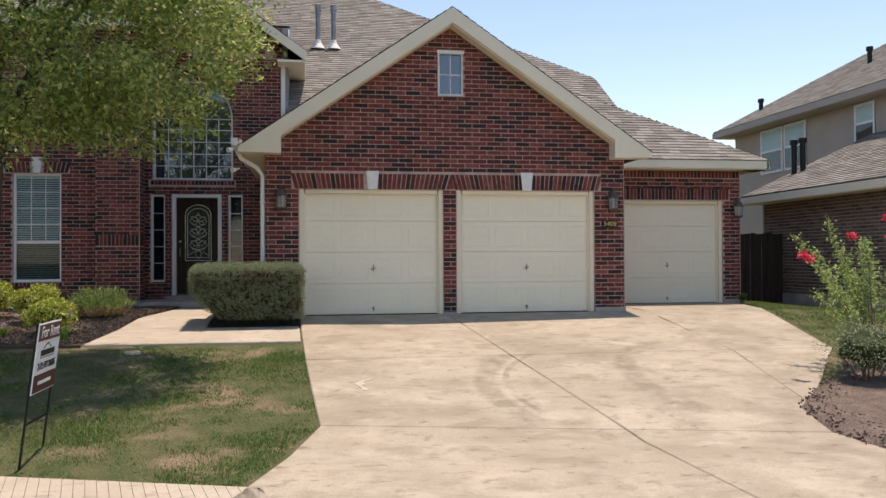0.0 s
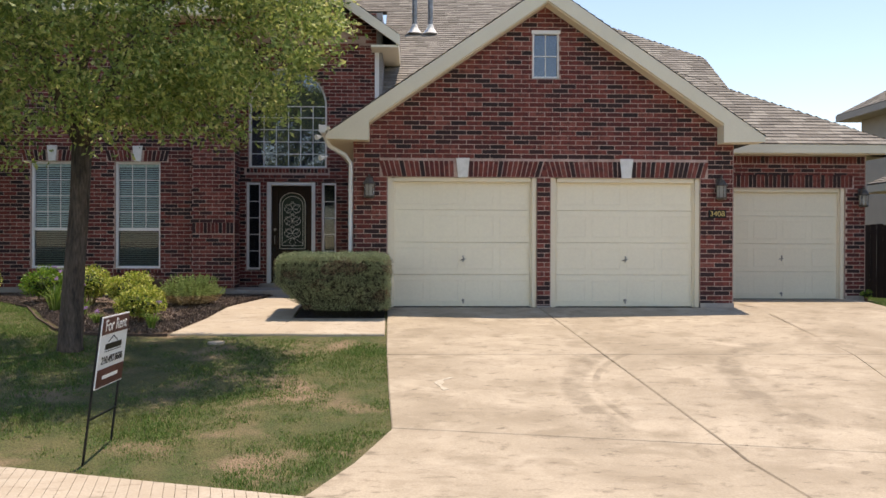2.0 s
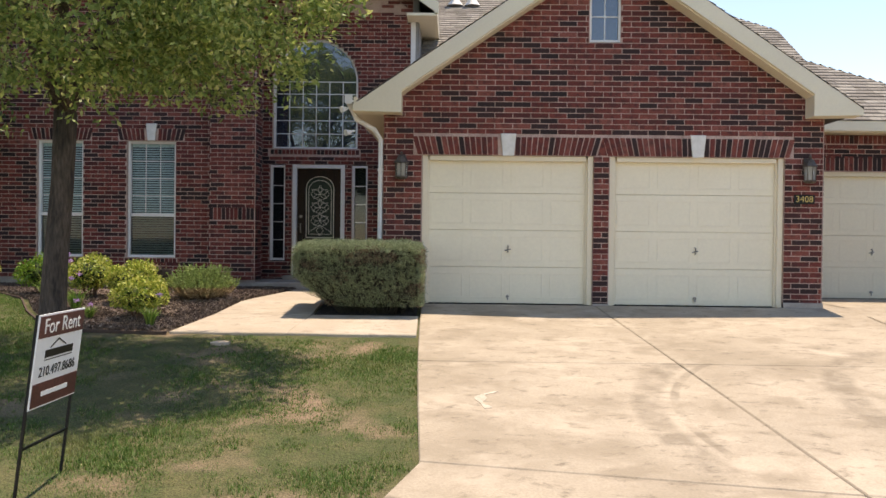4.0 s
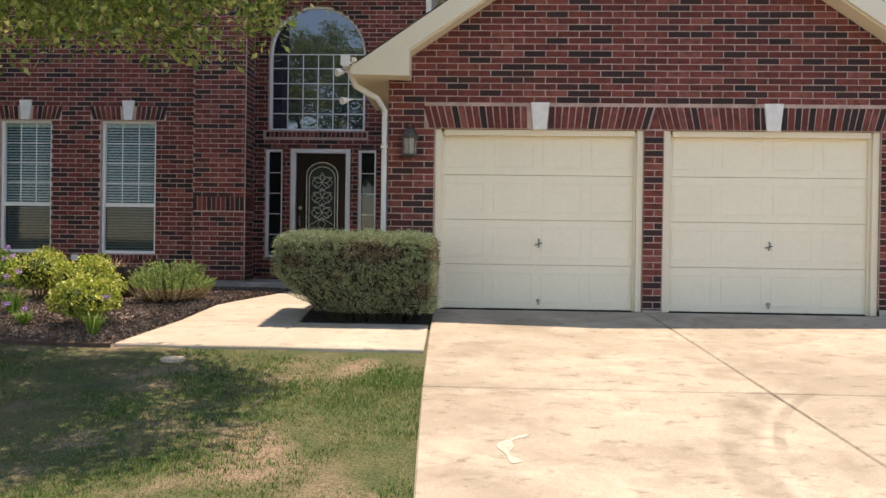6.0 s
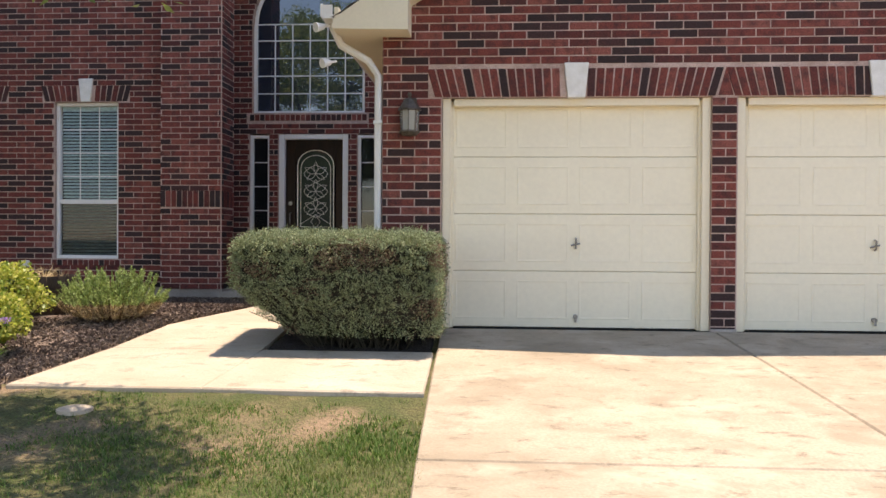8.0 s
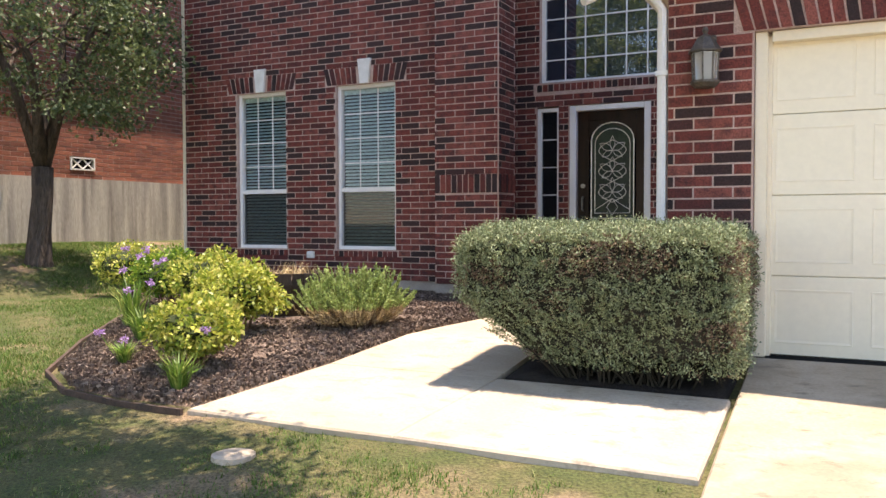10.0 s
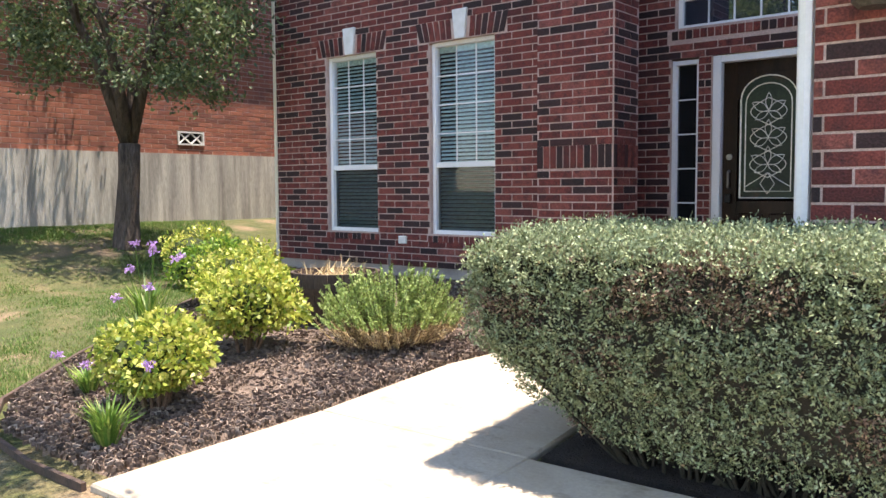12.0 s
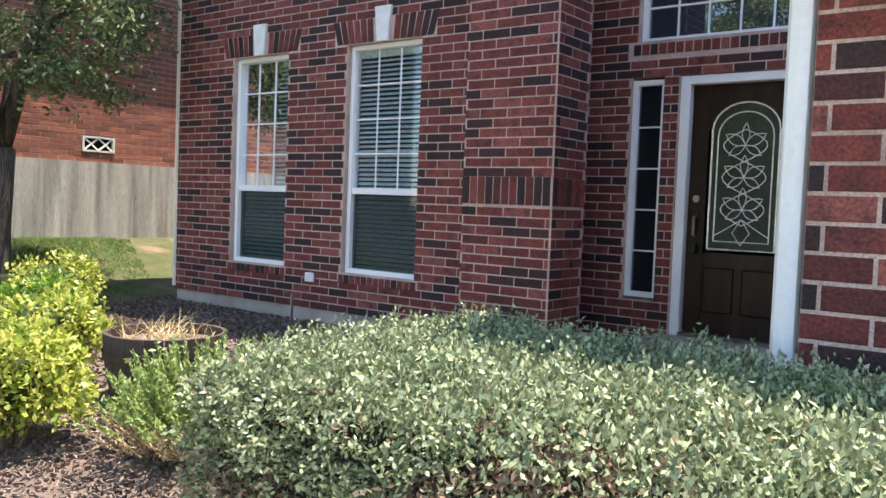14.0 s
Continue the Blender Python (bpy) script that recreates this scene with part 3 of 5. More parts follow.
wall_garage = brick_wall("wall_garage", front(GY), g_outer, g_holes, BRICK, "dark red brick garage gable wall with pale mortar",
                         near=lambda u, z: u < -1.9 or 0.5 < u < 0.75 or u > 3.2, extra=[rect(-2.03, 0.61, 2.13, 2.405), rect(0.645, 3.31, 2.13, 2.405)])
arch_bricks(wall_garage, -1.98, 0.545, 2.14, 2.405, BRICK, key=0.09)
arch_bricks(wall_garage, 0.705, 3.26, 2.14, 2.405, BRICK, key=0.09)
part("brick", prism([(0.56, 2.145), (0.692, 2.145), (0.63, 2.4)], -0.007, 0.0), BRICK, wall_garage)
keystone(-0.70, GY, 2.125, 2.44, 0.155, 0.22)
keystone(1.965, GY, 2.125, 2.44, 0.155, 0.22)
# sides of the garage block
LEFT = Matrix.Translation((-2.463, 0, 0)) @ pose(0, 0, 0, 0, 0, -90)
brick_wall("wall_garage_side", LEFT, rect(-17.9, -13.294, 0, 2.9), [], BRICK, "dark red brick garage side wall by the porch")
RIGHT = Matrix.Translation((3.733, 0, 0)) @ pose(0, 0, 0, 0, 0, 90)
brick_wall("wall_garage_return", RIGHT, rect(13.294, 15.5, 0, 2.9), [], BRICK, "dark red brick return wall of the garage")
# third bay
t_holes = [rect(4.3, 6.7, -0.1, 2.14)]
wall_third = brick_wall("wall_third_bay", front(TY), rect(3.75, 7.08, 0.0, 2.85), t_holes, BRICK, "dark red brick wall round the single garage bay", near=lambda u, z: u > 6.7, extra=[rect(3.75, 6.85, 2.14, 2.4), rect(3.75, 7.08, 2.6, 2.85)])
arch_bricks(wall_third, 3.76, 6.84, 2.15, 2.4, BRICK, lean=0.0)
arch_bricks(wall_third, 3.76, 7.07, 2.6, 2.83, BRICK, lean=0.0)
brick_wall("wall_third_side", Matrix.Translation((7.083, 0, 0)) @ pose(0, 0, 0, 0, 0, 90), rect(15.404, 24, 0, 2.85), [], BRICK, "dark red brick side wall of the single bay")
# main front with two windows
W = [(-9.13, -8.28), (-7.47, -6.57)]
m_holes = [rect(a, b, 0.54, 2.68) for a, b in W]
wall_main = brick_wall("wall_main", front(WY), rect(-10.08, -5.35, 0.17, 5.9), m_holes, BRICK, "dark red brick house front with two tall windows",
                       near=lambda u, z: -7.9 < u < -5.86 and 0.2 < z < 1.75, z0=0.17, extra=[rect(a - 0.16, b + 0.16, 2.69, 2.92) for a, b in W] + [rect(a - 0.04, b + 0.04, 0.45, 0.54) for a, b in W])
for a, b in W:
    arch_bricks(wall_main, a - 0.13, b + 0.13, 2.695, 2.92, BRICK, key=0.08)
    arch_bricks(wall_main, a - 0.03, b + 0.03, 0.455, 0.545, BRICK, lean=0.0)
    keystone((a + b) / 2, WY, 2.685, 3.0, 0.13, 0.2)
brick_wall("wall_west", Matrix.Translation((-10.083, 0, 0)) @ pose(0, 0, 0, 0, 0, -90), rect(-27, -16.724, 0.17, 5.9), [], BRICK, "dark red brick side wall of the house")
# pier beside the entry
pier = brick_wall("wall_entry_pier", front(CY), rect(-5.86, -5.04, 0.17, 5.9), [], BRICK, "dark red brick pier beside the porch with soldier band",
                  near=lambda u, z: 0.2 < z < 2.4, thick=0.5, z0=0.17, extra=[rect(-5.86, -5.04, 1.245, 1.475)])
arch_bricks(pier, -5.86, -5.045, 1.25, 1.475, BRICK, lean=0.0)
pier_side = brick_wall("wall_entry_pier_side", Matrix.Translation((-5.036, 0, 0)) @ pose(0, 0, 0, 0, 0, 90), rect(16.434, 16.925, 0.17, 5.9), [], BRICK, "dark red brick side of the entry pier", near=lambda u, z: z < 2.4, thick=0.05, z0=0.17, extra=[rect(16.43, 16.93, 1.245, 1.475)])
arch_bricks(pier_side, 16.43, 16.93, 1.25, 1.475, BRICK, lean=0.0)
# entry back wall
ARC = [(-5.02 + 0.83 + 0.83 * math.cos(a), 4.0 + 0.83 * math.sin(a)) for a in [math.pi * i / 20 for i in range(21)]]
BIGWIN = [(-5.02, 2.67), (-3.36, 2.67)] + ARC
d_holes = [BIGWIN, rect(-4.63, -3.6, 0.1, 2.375), rect(-5.06, -4.77, 0.5, 2.36), rect(-3.46, -3.16, 0.5, 2.36)]
wall_entry = brick_wall("wall_entry", front(DY), rect(-6.0, -2.3, 0.1, 6.0), d_holes, BRICK, "dark red brick porch wall round the front door",
                        near=lambda u, z: -5.3 < u < -3.4 and z < 2.6, extra=[rect(-5.1, -3.3, 2.56, 2.67)], z0=0.17)
arch_bricks(wall_entry, -5.06, -3.32, 2.57, 2.67, BRICK, lean=0.0)
brick_wall("wall_recess_west", Matrix.Translation((-5.5, 0, 0)) @ pose(0, 0, 0, 0, 0, 90), rect(16.9, 17.76, 0.17, 5.9), [], BRICK, "dark red brick porch side wall")
tagged(part("wall_upper_side", boxes((-2.3, -2.2, 17.72, 22.5, 2.6, 6.0)), SIDING), "grey lap siding wall of the upper storey", "wall", kind="structure")
bmx = bmesh.new()
for i in range(18):
    z = 2.8 + i * 0.18
    box(bmx, -2.2, -2.185, 17.75, 22.4, z, z + 0.17)
tagged(part("siding_boards", bmx, SIDING), "grey lap siding boards", "siding", kind="structure")
tagged(part("wall_back", boxes((-10, 7, 26.8, 27, 0, 3.2), (3.75, 7.0, 23.9, 24.1, 0, 2.8), (4.85, 4.95, 20.2, 32, 2.6, 5.33), (-2.2, 4.85, 20.2, 20.3, 2.6, 5.33)), STUCCO), "plain tan back wall of the house", "wall", kind="structure")
tagged(part("foundation", boxes((-10.07, -5.87, WY + 0.015, WY + 0.2, -0.2, 0.17), (-5.87, -5.03, CY + 0.015, CY + 0.4, -0.2, 0.17)), SLAB), "grey concrete foundation strip under brick", "foundation", kind="structure")
tagged(part("pier_plinth", boxes((3.19, 3.745, GY - 0.02, GY + 0.2, -0.06, 0.1), (6.7, 7.1, TY - 0.02, TY + 0.2, -0.05, 0.1), (0.508, 0.737, GY - 0.012, GY + 0.2, -0.05, 0.05), (-2.475, -1.905, GY - 0.02, GY + 0.2, -0.1, 0.1), bevel=0.006), SLAB), "grey concrete plinths under brick piers", "plinth", kind="structure")
tagged(part("porch_slab", boxes((-5.6, -2.3, 16.45, 17.9, -0.1, 0.135), (-4.75, -3.45, 17.45, 17.9, 0.1, 0.21), bevel=0.01), SLAB), "grey concrete porch slab with door step", "porch", kind="structure")
tagged(part("floor", boxes((-10, 7, 13.6, 26.8, -0.25, -0.06)), SLAB), "plain concrete house slab", "floor", kind="structure")
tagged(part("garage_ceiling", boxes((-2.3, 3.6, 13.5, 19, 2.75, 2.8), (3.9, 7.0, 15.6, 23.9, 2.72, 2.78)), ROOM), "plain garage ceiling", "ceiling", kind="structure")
# Flat dark panels, painted as the lack of light in the rooms.
tagged(part("room_backing", boxes((-10, -5.9, 17.4, 17.5, 0, 5.8), (-5.5, -2.4, 18.6, 18.7, 0, 6), (-9.95, -9.9, 16.95, 17.4, 0, 5.8)), ROOM), "near-black panels standing in for unlit rooms", "wall", kind="structure")

# ---- roofs ----
RIDGE = APEX[1] + 0.155
EL, ER, EZ = -2.87, 4.13, 2.8
SL = (RIDGE - EZ) / 3.5
yb = 13.0
shingles("roof_garage_west", [(EL, 20.0, EZ), (EL, yb, EZ), (0.63, yb, RIDGE), (0.63, 20.0, RIDGE)], "grey brown shingle slope of the garage gable west")
shingles("roof_garage_east", [(ER, yb, EZ), (ER, 19.0, EZ), (0.63, 19.0, RIDGE), (0.63, yb, RIDGE)], "grey brown shingle slope of the garage gable east")
shingles("roof_main", [(-2.25, 15.64, 2.868), (5.51, 15.64, 2.868), (5.51, 19.8, 5.58), (-0.69, 26.0, 9.62), (-6.5, 26.0, 9.62), (-6.5, 22.6, 7.4), (-2.25, 22.6, 7.4)], "grey brown shingle main roof slope seen behind the gable")
shingles("roof_main_east", [(5.51, 19.8, 5.58), (5.51, 32.2, 5.58), (-0.69, 26.0, 9.62)], "grey brown shingle east hip of the main roof")
shingles("roof_third_bay", [(3.5, 15.0, 2.93), (7.55, 15.0, 2.93), (4.33, 18.22, 4.9), (3.5, 18.22, 4.9)], "grey brown shingle slope above the single bay")
shingles("roof_third_east", [(7.55, 15.0, 2.93), (7.55, 23, 2.93), (4.33, 18.22, 4.9)], "grey brown shingle hip above the single bay")
shingles("roof_entry_east", [(-1.85, 22.5, 5.45), (-1.85, 17.25, 5.45), (-4.2, 17.25, 7.1), (-4.2, 22.5, 7.1)], "grey brown shingle slope of the entry gable")
shingles("roof_entry_west", [(-6.55, 17.25, 5.45), (-6.55, 22.5, 5.45), (-4.2, 22.5, 7.1), (-4.2, 17.25, 7.1)], "grey brown shingle west slope of the entry gable")
shingles("roof_west", [(-10.6, 16.2, 5.75), (-2.9, 16.2, 5.75), (-2.9, 22.0, 9.0), (-7.0, 22.0, 9.0)], "grey brown shingle roof of the west wing")


def trim(name, bm, label, material=CREAM):
    return tagged(part(name, bm, material), label, "trim", kind="structure")


def bar(bm, a, b, up, y0, y1):
    """A board in the plane of the front from a to b, up high."""
    (xa, za), (xb, zb) = a, b
    p = prism([(xa, za), (xb, zb), (xb, zb + up), (xa, za + up)], y0, y1)
    me = bpy.data.meshes.new("t")
    p.to_mesh(me)
    p.free()
    bm.from_mesh(me)
    bpy.data.meshes.remove(me)


bmr = bmesh.new()
H = 0.27
XI = 0.67
bar(bmr, (EL + XI, EZ - H + SL * XI), (0.63, RIDGE - H), H - 0.015, 12.98, 13.03)
bar(bmr, (0.63, RIDGE - H), (ER - XI, EZ - H + SL * XI), H - 0.015, 12.98, 13.03)
bar(bmr, (EL + XI, EZ - H + SL * XI - 0.02), (0.63, RIDGE - H - 0.02), 0.05, 13.03, GY + 0.05)
bar(bmr, (0.63, RIDGE - H - 0.02), (ER - XI, EZ - H + SL * XI - 0.02), 0.05, 13.03, GY + 0.05)
for a, b in ((EL, EL + XI), (ER - XI, ER)):
    s = 1 if a < 0 else -1
    e, i = (a, b) if a < 0 else (b, a)
    p = prism([(e, 2.7), (i, 2.685), (i, EZ + SL * abs(i - e) - 0.016), (e, EZ - 0.016)], 12.984, GY - 0.004)
    me = bpy.data.meshes.new("t")
    p.to_mesh(me)
    p.free()
    bmr.from_mesh(me)
trim("rake_trim", bmr, "cream painted rake boards and eave returns of the gable")
trim("eave_trim", boxes((3.75, 7.5, 15.0, 15.05, 2.76, 2.92), (3.75, 7.5, 15.05, 15.45, 2.74, 2.77), (7.47, 7.52, 15.0, 23, 2.76, 2.92), (7.05, 7.5, 15.05, 23, 2.74, 2.77)), "cream painted fascia of the single bay eave")
trim("eave_trim_west", boxes((-2.865, -2.825, 13.03, 16.3, 2.72, 2.9), (-2.86, -2.44, 13.04, 17.7, 2.7, 2.73)), "cream soffit and fascia above the porch path")
trim("upper_eave_trim", boxes((4.3, 5.53, 19.74, 19.79, 5.34, 5.53), (5.48, 5.53, 19.79, 32, 5.34, 5.53), (4.3, 5.48, 19.79, 32, 5.32, 5.35)), "cream fascia of the upper roof corner")
bme = bmesh.new()
bar(bme, (-6.6, 5.18), (-4.2, 6.85), 0.22, 17.2, 17.25)
bar(bme, (-4.2, 6.85), (-1.8, 5.18), 0.22, 17.2, 17.25)
box(bme, -2.4, -1.83, 17.22, 18.0, 5.15, 5.2)
box(bme, -1.88, -1.83, 17.22, 22, 5.18, 5.42)
box(bme, -2.32, -1.88, 18.0, 22, 5.16, 5.2)
trim("entry_gable_trim", bme, "cream rake boards of the entry gable")
tagged(part("entry_gable", prism([(-6.2, 5.3), (-2.25, 5.3), (-4.2, 6.85)], DY - 0.004, DY + 0.1), MORTAR), "brick gable above the entry", "wall", kind="structure")
trim("corner_trim", boxes((-2.34, -2.25, 17.7, 17.74, 3.0, 5.3)), "white corner board of the upper storey", WHITE)
trim("west_corner_trim", boxes((-10.12, -10.075, WY - 0.02, WY + 0.02, 0.2, 5.8)), "pale corner strip of the west wing")
trim("west_eave", boxes((-10.6, -5.0, 16.18, 16.22, 5.5, 5.72), (-10.6, -5.0, 16.22, 16.8, 5.48, 5.51)), "cream eave board of the west wing")


# ---- garage doors ----
def garage_door(x0, x1, y, z0, z1):
    d = thing("garage_door", "closed cream steel sectional garage door with embossed panels", "garage door", ((x0 + x1) / 2, y, z0), group="garage doors")
    w, h = (x1 - x0) / 2, z1 - z0
    n = 4
    for i in range(n):
        a, b = h * i / n + 0.0022, h * (i + 1) / n - 0.0022
        bm = boxes((-w + 0.07, w - 0.07, 0.0, 0.045, a, b), bevel=0.004)
        pw = (2 * w - 0.14) / 4
        for k in range(4):
            c = -w + 0.07 + pw * (k + 0.5)
            q = prism([(c - pw * 0.41, a + 0.085), (c + pw * 0.41, a + 0.085), (c + pw * 0.41, b - 0.085), (c - pw * 0.41, b - 0.085)], -0.0035, 0.02)
            q.faces.ensure_lookup_table()
            f = max(q.faces, key=lambda f: -f.calc_center_median().y)
            bmesh.ops.bevel(q, geom=list(f.edges), offset=0.0032, segments=1, affect="EDGES")
            q.faces.ensure_lookup_table()
            f = max(q.faces, key=lambda f: (-round(f.calc_center_median().y, 4), f.calc_area()))
            bmesh.ops.inset_region(q, faces=[f], thickness=0.03, depth=-0.0045)
            me = bpy.data.meshes.new("t")
            bmesh.ops.recalc_face_normals(q, faces=q.faces)
            q.to_mesh(me)
            q.free()
            bm.from_mesh(me)
            bpy.data.meshes.remove(me)
        part("section", bm, DOORPAINT, d)
    for s in (-1, 1):
        part("jamb", boxes((s * w, s * (w - 0.075), -0.09, 0.05, 0.0, h), (s * (w - 0.05), s * (w - 0.1), -0.035, 0.0, 0.0, h - 0.02), bevel=0.004), CREAM, d)
    part("backing", boxes((-w + 0.04, w - 0.04, 0.03, 0.044, 0.0, h - 0.05)), DOORPAINT, d)
    part("head_stop", boxes((-w + 0.102, w - 0.102, -0.09, 0.05, h - 0.07, h - 0.002), bevel=0.004), CREAM, d)
    part("rubber_seal", boxes((-w + 0.07, w - 0.07, 0.0, 0.05, -0.03, 0.012)), BLACK, d, "black rubber seal")
    hx = 0.02
    bm = bmesh.new()
    tube(bm, [(hx, -0.005, 0.74), (hx, -0.035, 0.75), (hx, -0.04, 0.82), (hx, -0.005, 0.83)], 0.009)
    tube(bm, [(hx - 0.045, -0.02, 0.765), (hx + 0.04, -0.02, 0.785)], 0.008)
    part("handle", bm, GALV, d, "metal twist handle")
    bm = bmesh.new()
    tube(bm, [(hx, 0, 0.11), (hx, -0.03, 0.11)], 0.022, 10)
    tube(bm, [(hx, -0.02, 0.11), (hx + 0.005, -0.025, 0.06)], 0.012, 8)
    part("lift_handle", bm, GALV, d, "small metal lift handle")
    return d


garage_door(-1.912, 0.507, GY + 0.13, 0.025, 2.132)
garage_door(0.738, 3.187, GY + 0.13, 0.025, 2.132)
garage_door(4.3, 6.697, TY + 0.13, 0.025, 2.137)


# ---- windows ----
def sash_window(name, x0, x1, y, z0, z1, rail, cols=3, rows=3, blind=True):
    win = thing(name, "tall white framed sash window with lowered blinds in brick wall" if blind else "white framed window", "window", (0, 0, 0), kind="structure")
    f = 0.045
    part("window_frame", boxes((x0, x0 + f, y, y + 0.09, z0, z1), (x1 - f, x1, y, y + 0.09, z0, z1), (x0 + f, x1 - f, y, y + 0.09, z1 - f, z1), (x0 + f, x1 - f, y, y + 0.09, z0, z0 + f), bevel=0.004), WHITE, win)
    part("window_rail", boxes((x0 + f, x1 - f, y + 0.012, y + 0.075, rail - 0.03, rail + 0.03), bevel=0.004), WHITE, win)
    p = part("pane", pane_quad(x0 + f, x1 - f, y + 0.05, rail + 0.03, z1 - f), GLASS, win)
    q = part("pane", pane_quad(x0 + f, x1 - f, y + 0.05, z0 + f, rail - 0.03), GLASS_SCREEN, win, "darker screened pane")
    p.visible_shadow = q.visible_shadow = False
    bm = bmesh.new()
    for i in range(1, cols):
        x = x0 + f + (x1 - x0 - 2 * f) * i / cols
        box(bm, x - 0.007, x + 0.007, y + 0.042, y + 0.049, rail + 0.03, z1 - f)
    for i in range(1, rows):
        z = rail + 0.03 + (z1 - f - rail - 0.03) * i / rows
        box(bm, x0 + f, x1 - f, y + 0.04, y + 0.0485, z - 0.007, z + 0.007)
    part("glazing_grid", bm, WHITE, win)
    if blind:
        bl = thing("window_blind", "white slatted blind hanging inside the window", "blind", group="blinds")
        z = z0 + 0.06
        while z < z1 - 0.06:
            bm = boxes((x0 + f, x1 - f, -0.024, 0.024, -0.0012, 0.0012))
            s = part("slat", bm, BLIND, bl)
            s.matrix_basis = pose(0, y + 0.1, z, 34, 0, 0)
            z += 0.044
        part("headrail", boxes((x0 + f, x1 - f, y + 0.085, y + 0.13, z1 - 0.1, z1 - 0.045)), BLIND, bl)
    return win


sash_window("window_1", W[0][0], W[0][1], WY + 0.05, 0.55, 2.685, 1.33, rows=4)
sash_window("window_2", W[1][0], W[1][1], WY + 0.05, 0.55, 2.685, 1.33, rows=4)

att = thing("window_3", "small white framed attic window in the gable", "window", kind="structure")
part("window_frame", boxes((0.425, 0.455, GY + 0.02, GY + 0.08, 3.745, 4.513), (0.832, 0.862, GY + 0.02, GY + 0.08, 3.745, 4.513), (0.455, 0.832, GY + 0.02, GY + 0.08, 3.745, 3.775), (0.41, 0.877, GY - 0.01, GY + 0.08, 4.46, 4.52), bevel=0.004), WHITE, att)
part("glazing_grid", boxes((0.637, 0.65, GY + 0.045, GY + 0.056, 3.775, 4.46), (0.455, 0.832, GY + 0.043, GY + 0.054, 4.1, 4.114)), WHITE, att)
part("pane", pane_quad(0.455, 0.832, GY + 0.058, 3.775, 4.47), GLASS_SKY, att)
# Flat blue panel that gives the attic pane its blue colour.
tagged(part("attic_backing", boxes((0.3, 1.0, GY + 0.25, GY + 0.27, 3.6, 4.6)), mat("blue_panel", (0.16, 0.24, 0.42), 0.5, bump=0)), "blue panel behind the attic window", "window film", kind="structure")

big = thing("window_4", "large white framed arched window above the front door", "window", kind="structure")
yo = DY + 0.06
part("window_frame", boxes((-5.02, -4.975, yo, yo + 0.08, 2.67, 4.0), (-3.405, -3.36, yo, yo + 0.08, 2.67, 4.0), (-4.975, -3.405, yo, yo + 0.08, 2.67, 2.72), bevel=0.004), WHITE, big)
bm = bmesh.new()
tube(bm, [(-4.19 + 0.81 * math.cos(math.pi * i / 24), yo + 0.04, 4.0 + 0.81 * math.sin(math.pi * i / 24)) for i in range(25)], 0.03, 6)
part("arched_frame", bm, WHITE, big)
gp = part("pane", prism([(-4.98, 2.7), (-3.4, 2.7)] + [(-4.19 + 0.79 * math.cos(math.pi * i / 20), 4.0 + 0.79 * math.sin(math.pi * i / 20)) for i in range(21)], yo + 0.045, None), GLASS_SKY, big)
bm = bmesh.new()
for i in range(1, 6):
    x = -4.975 + 1.57 * i / 6
    box(bm, x - 0.008, x + 0.008, yo + 0.03, yo + 0.042, 2.72, 4.0)
for z in (2.98, 3.24, 3.5, 3.76, 4.0):
    box(bm, -4.975, -3.405, yo + 0.028, yo + 0.0415, z - 0.008, z + 0.008)
part("glazing_grid", bm, WHITE, big)


# ---- front door ----
door = thing("door_1", "closed dark wooden front door with leaded oval glass", "door", kind="structure")
yd = DY + 0.09
part("door_frame", boxes((-4.63, -4.545, DY + 0.01, DY + 0.13, 0.21, 2.375), (-3.685, -3.6, DY + 0.01, DY + 0.13, 0.21, 2.375), (-4.545, -3.685, DY + 0.01, DY + 0.13, 2.3, 2.375), bevel=0.008), WHITE, door, "white door frame")
GX0, GX1 = -4.37, -3.83
art = [(GX0, 0.95), (GX1, 0.95), (GX1, 1.93)] + [(-4.1 + 0.27 * math.cos(math.pi * i / 12), 1.93 + 0.22 * math.sin(math.pi * i / 12)) for i in range(1, 12)] + [(GX0, 1.93)]
bm = boxes((-4.545, GX0 - 0.03, yd, yd + 0.045, 0.24, 2.3), (GX1 + 0.03, -3.685, yd, yd + 0.045, 0.24, 2.3), (GX0 - 0.03, GX1 + 0.03, yd, yd + 0.045, 2.18, 2.3), (GX0 - 0.03, GX1 + 0.03, yd, yd + 0.045, 0.24, 0.92), bevel=0.003)
part("leaf", bm, DOORWOOD, door)
for x0, x1 in ((-4.39, -4.13), (-4.07, -3.81)):
    part("panel", boxes((x0, x1, yd - 0.012, yd + 0.01, 0.42, 0.8), bevel=0.014), DOORWOOD, door)
gl = part("glass", prism(art, yd + 0.012, yd + 0.02), GLASS_ART, door, "textured leaded glass")
cr = [(GX0 - 0.03, 1.93), (GX0 - 0.03, 2.18), (-4.1, 2.18)] + [(-4.1 + 0.27 * math.cos(a), 1.93 + 0.22 * math.sin(a)) for a in [math.pi / 2 + math.pi / 2 * i / 8 for i in range(9)]]
part("corner_rail", prism(cr, yd + 0.001, yd + 0.045), DOORWOOD, door)
part("corner_rail", prism([(-8.2 - x, z) for x, z in cr], yd + 0.001, yd + 0.045), DOORWOOD, door)


def came(pts, r=0.006):
    bm = bmesh.new()
    tube(bm, [(x, yd + 0.008, z) for x, z in pts], r, 6)
    return part("came", bm, CAME, door, "brass coloured came")


came(art + art[:1], 0.009)
inn = [(-4.1 + (x + 4.1) * 0.82, 1.5 + (z - 1.5) * 0.88) for x, z in art]
came(inn + inn[:1])


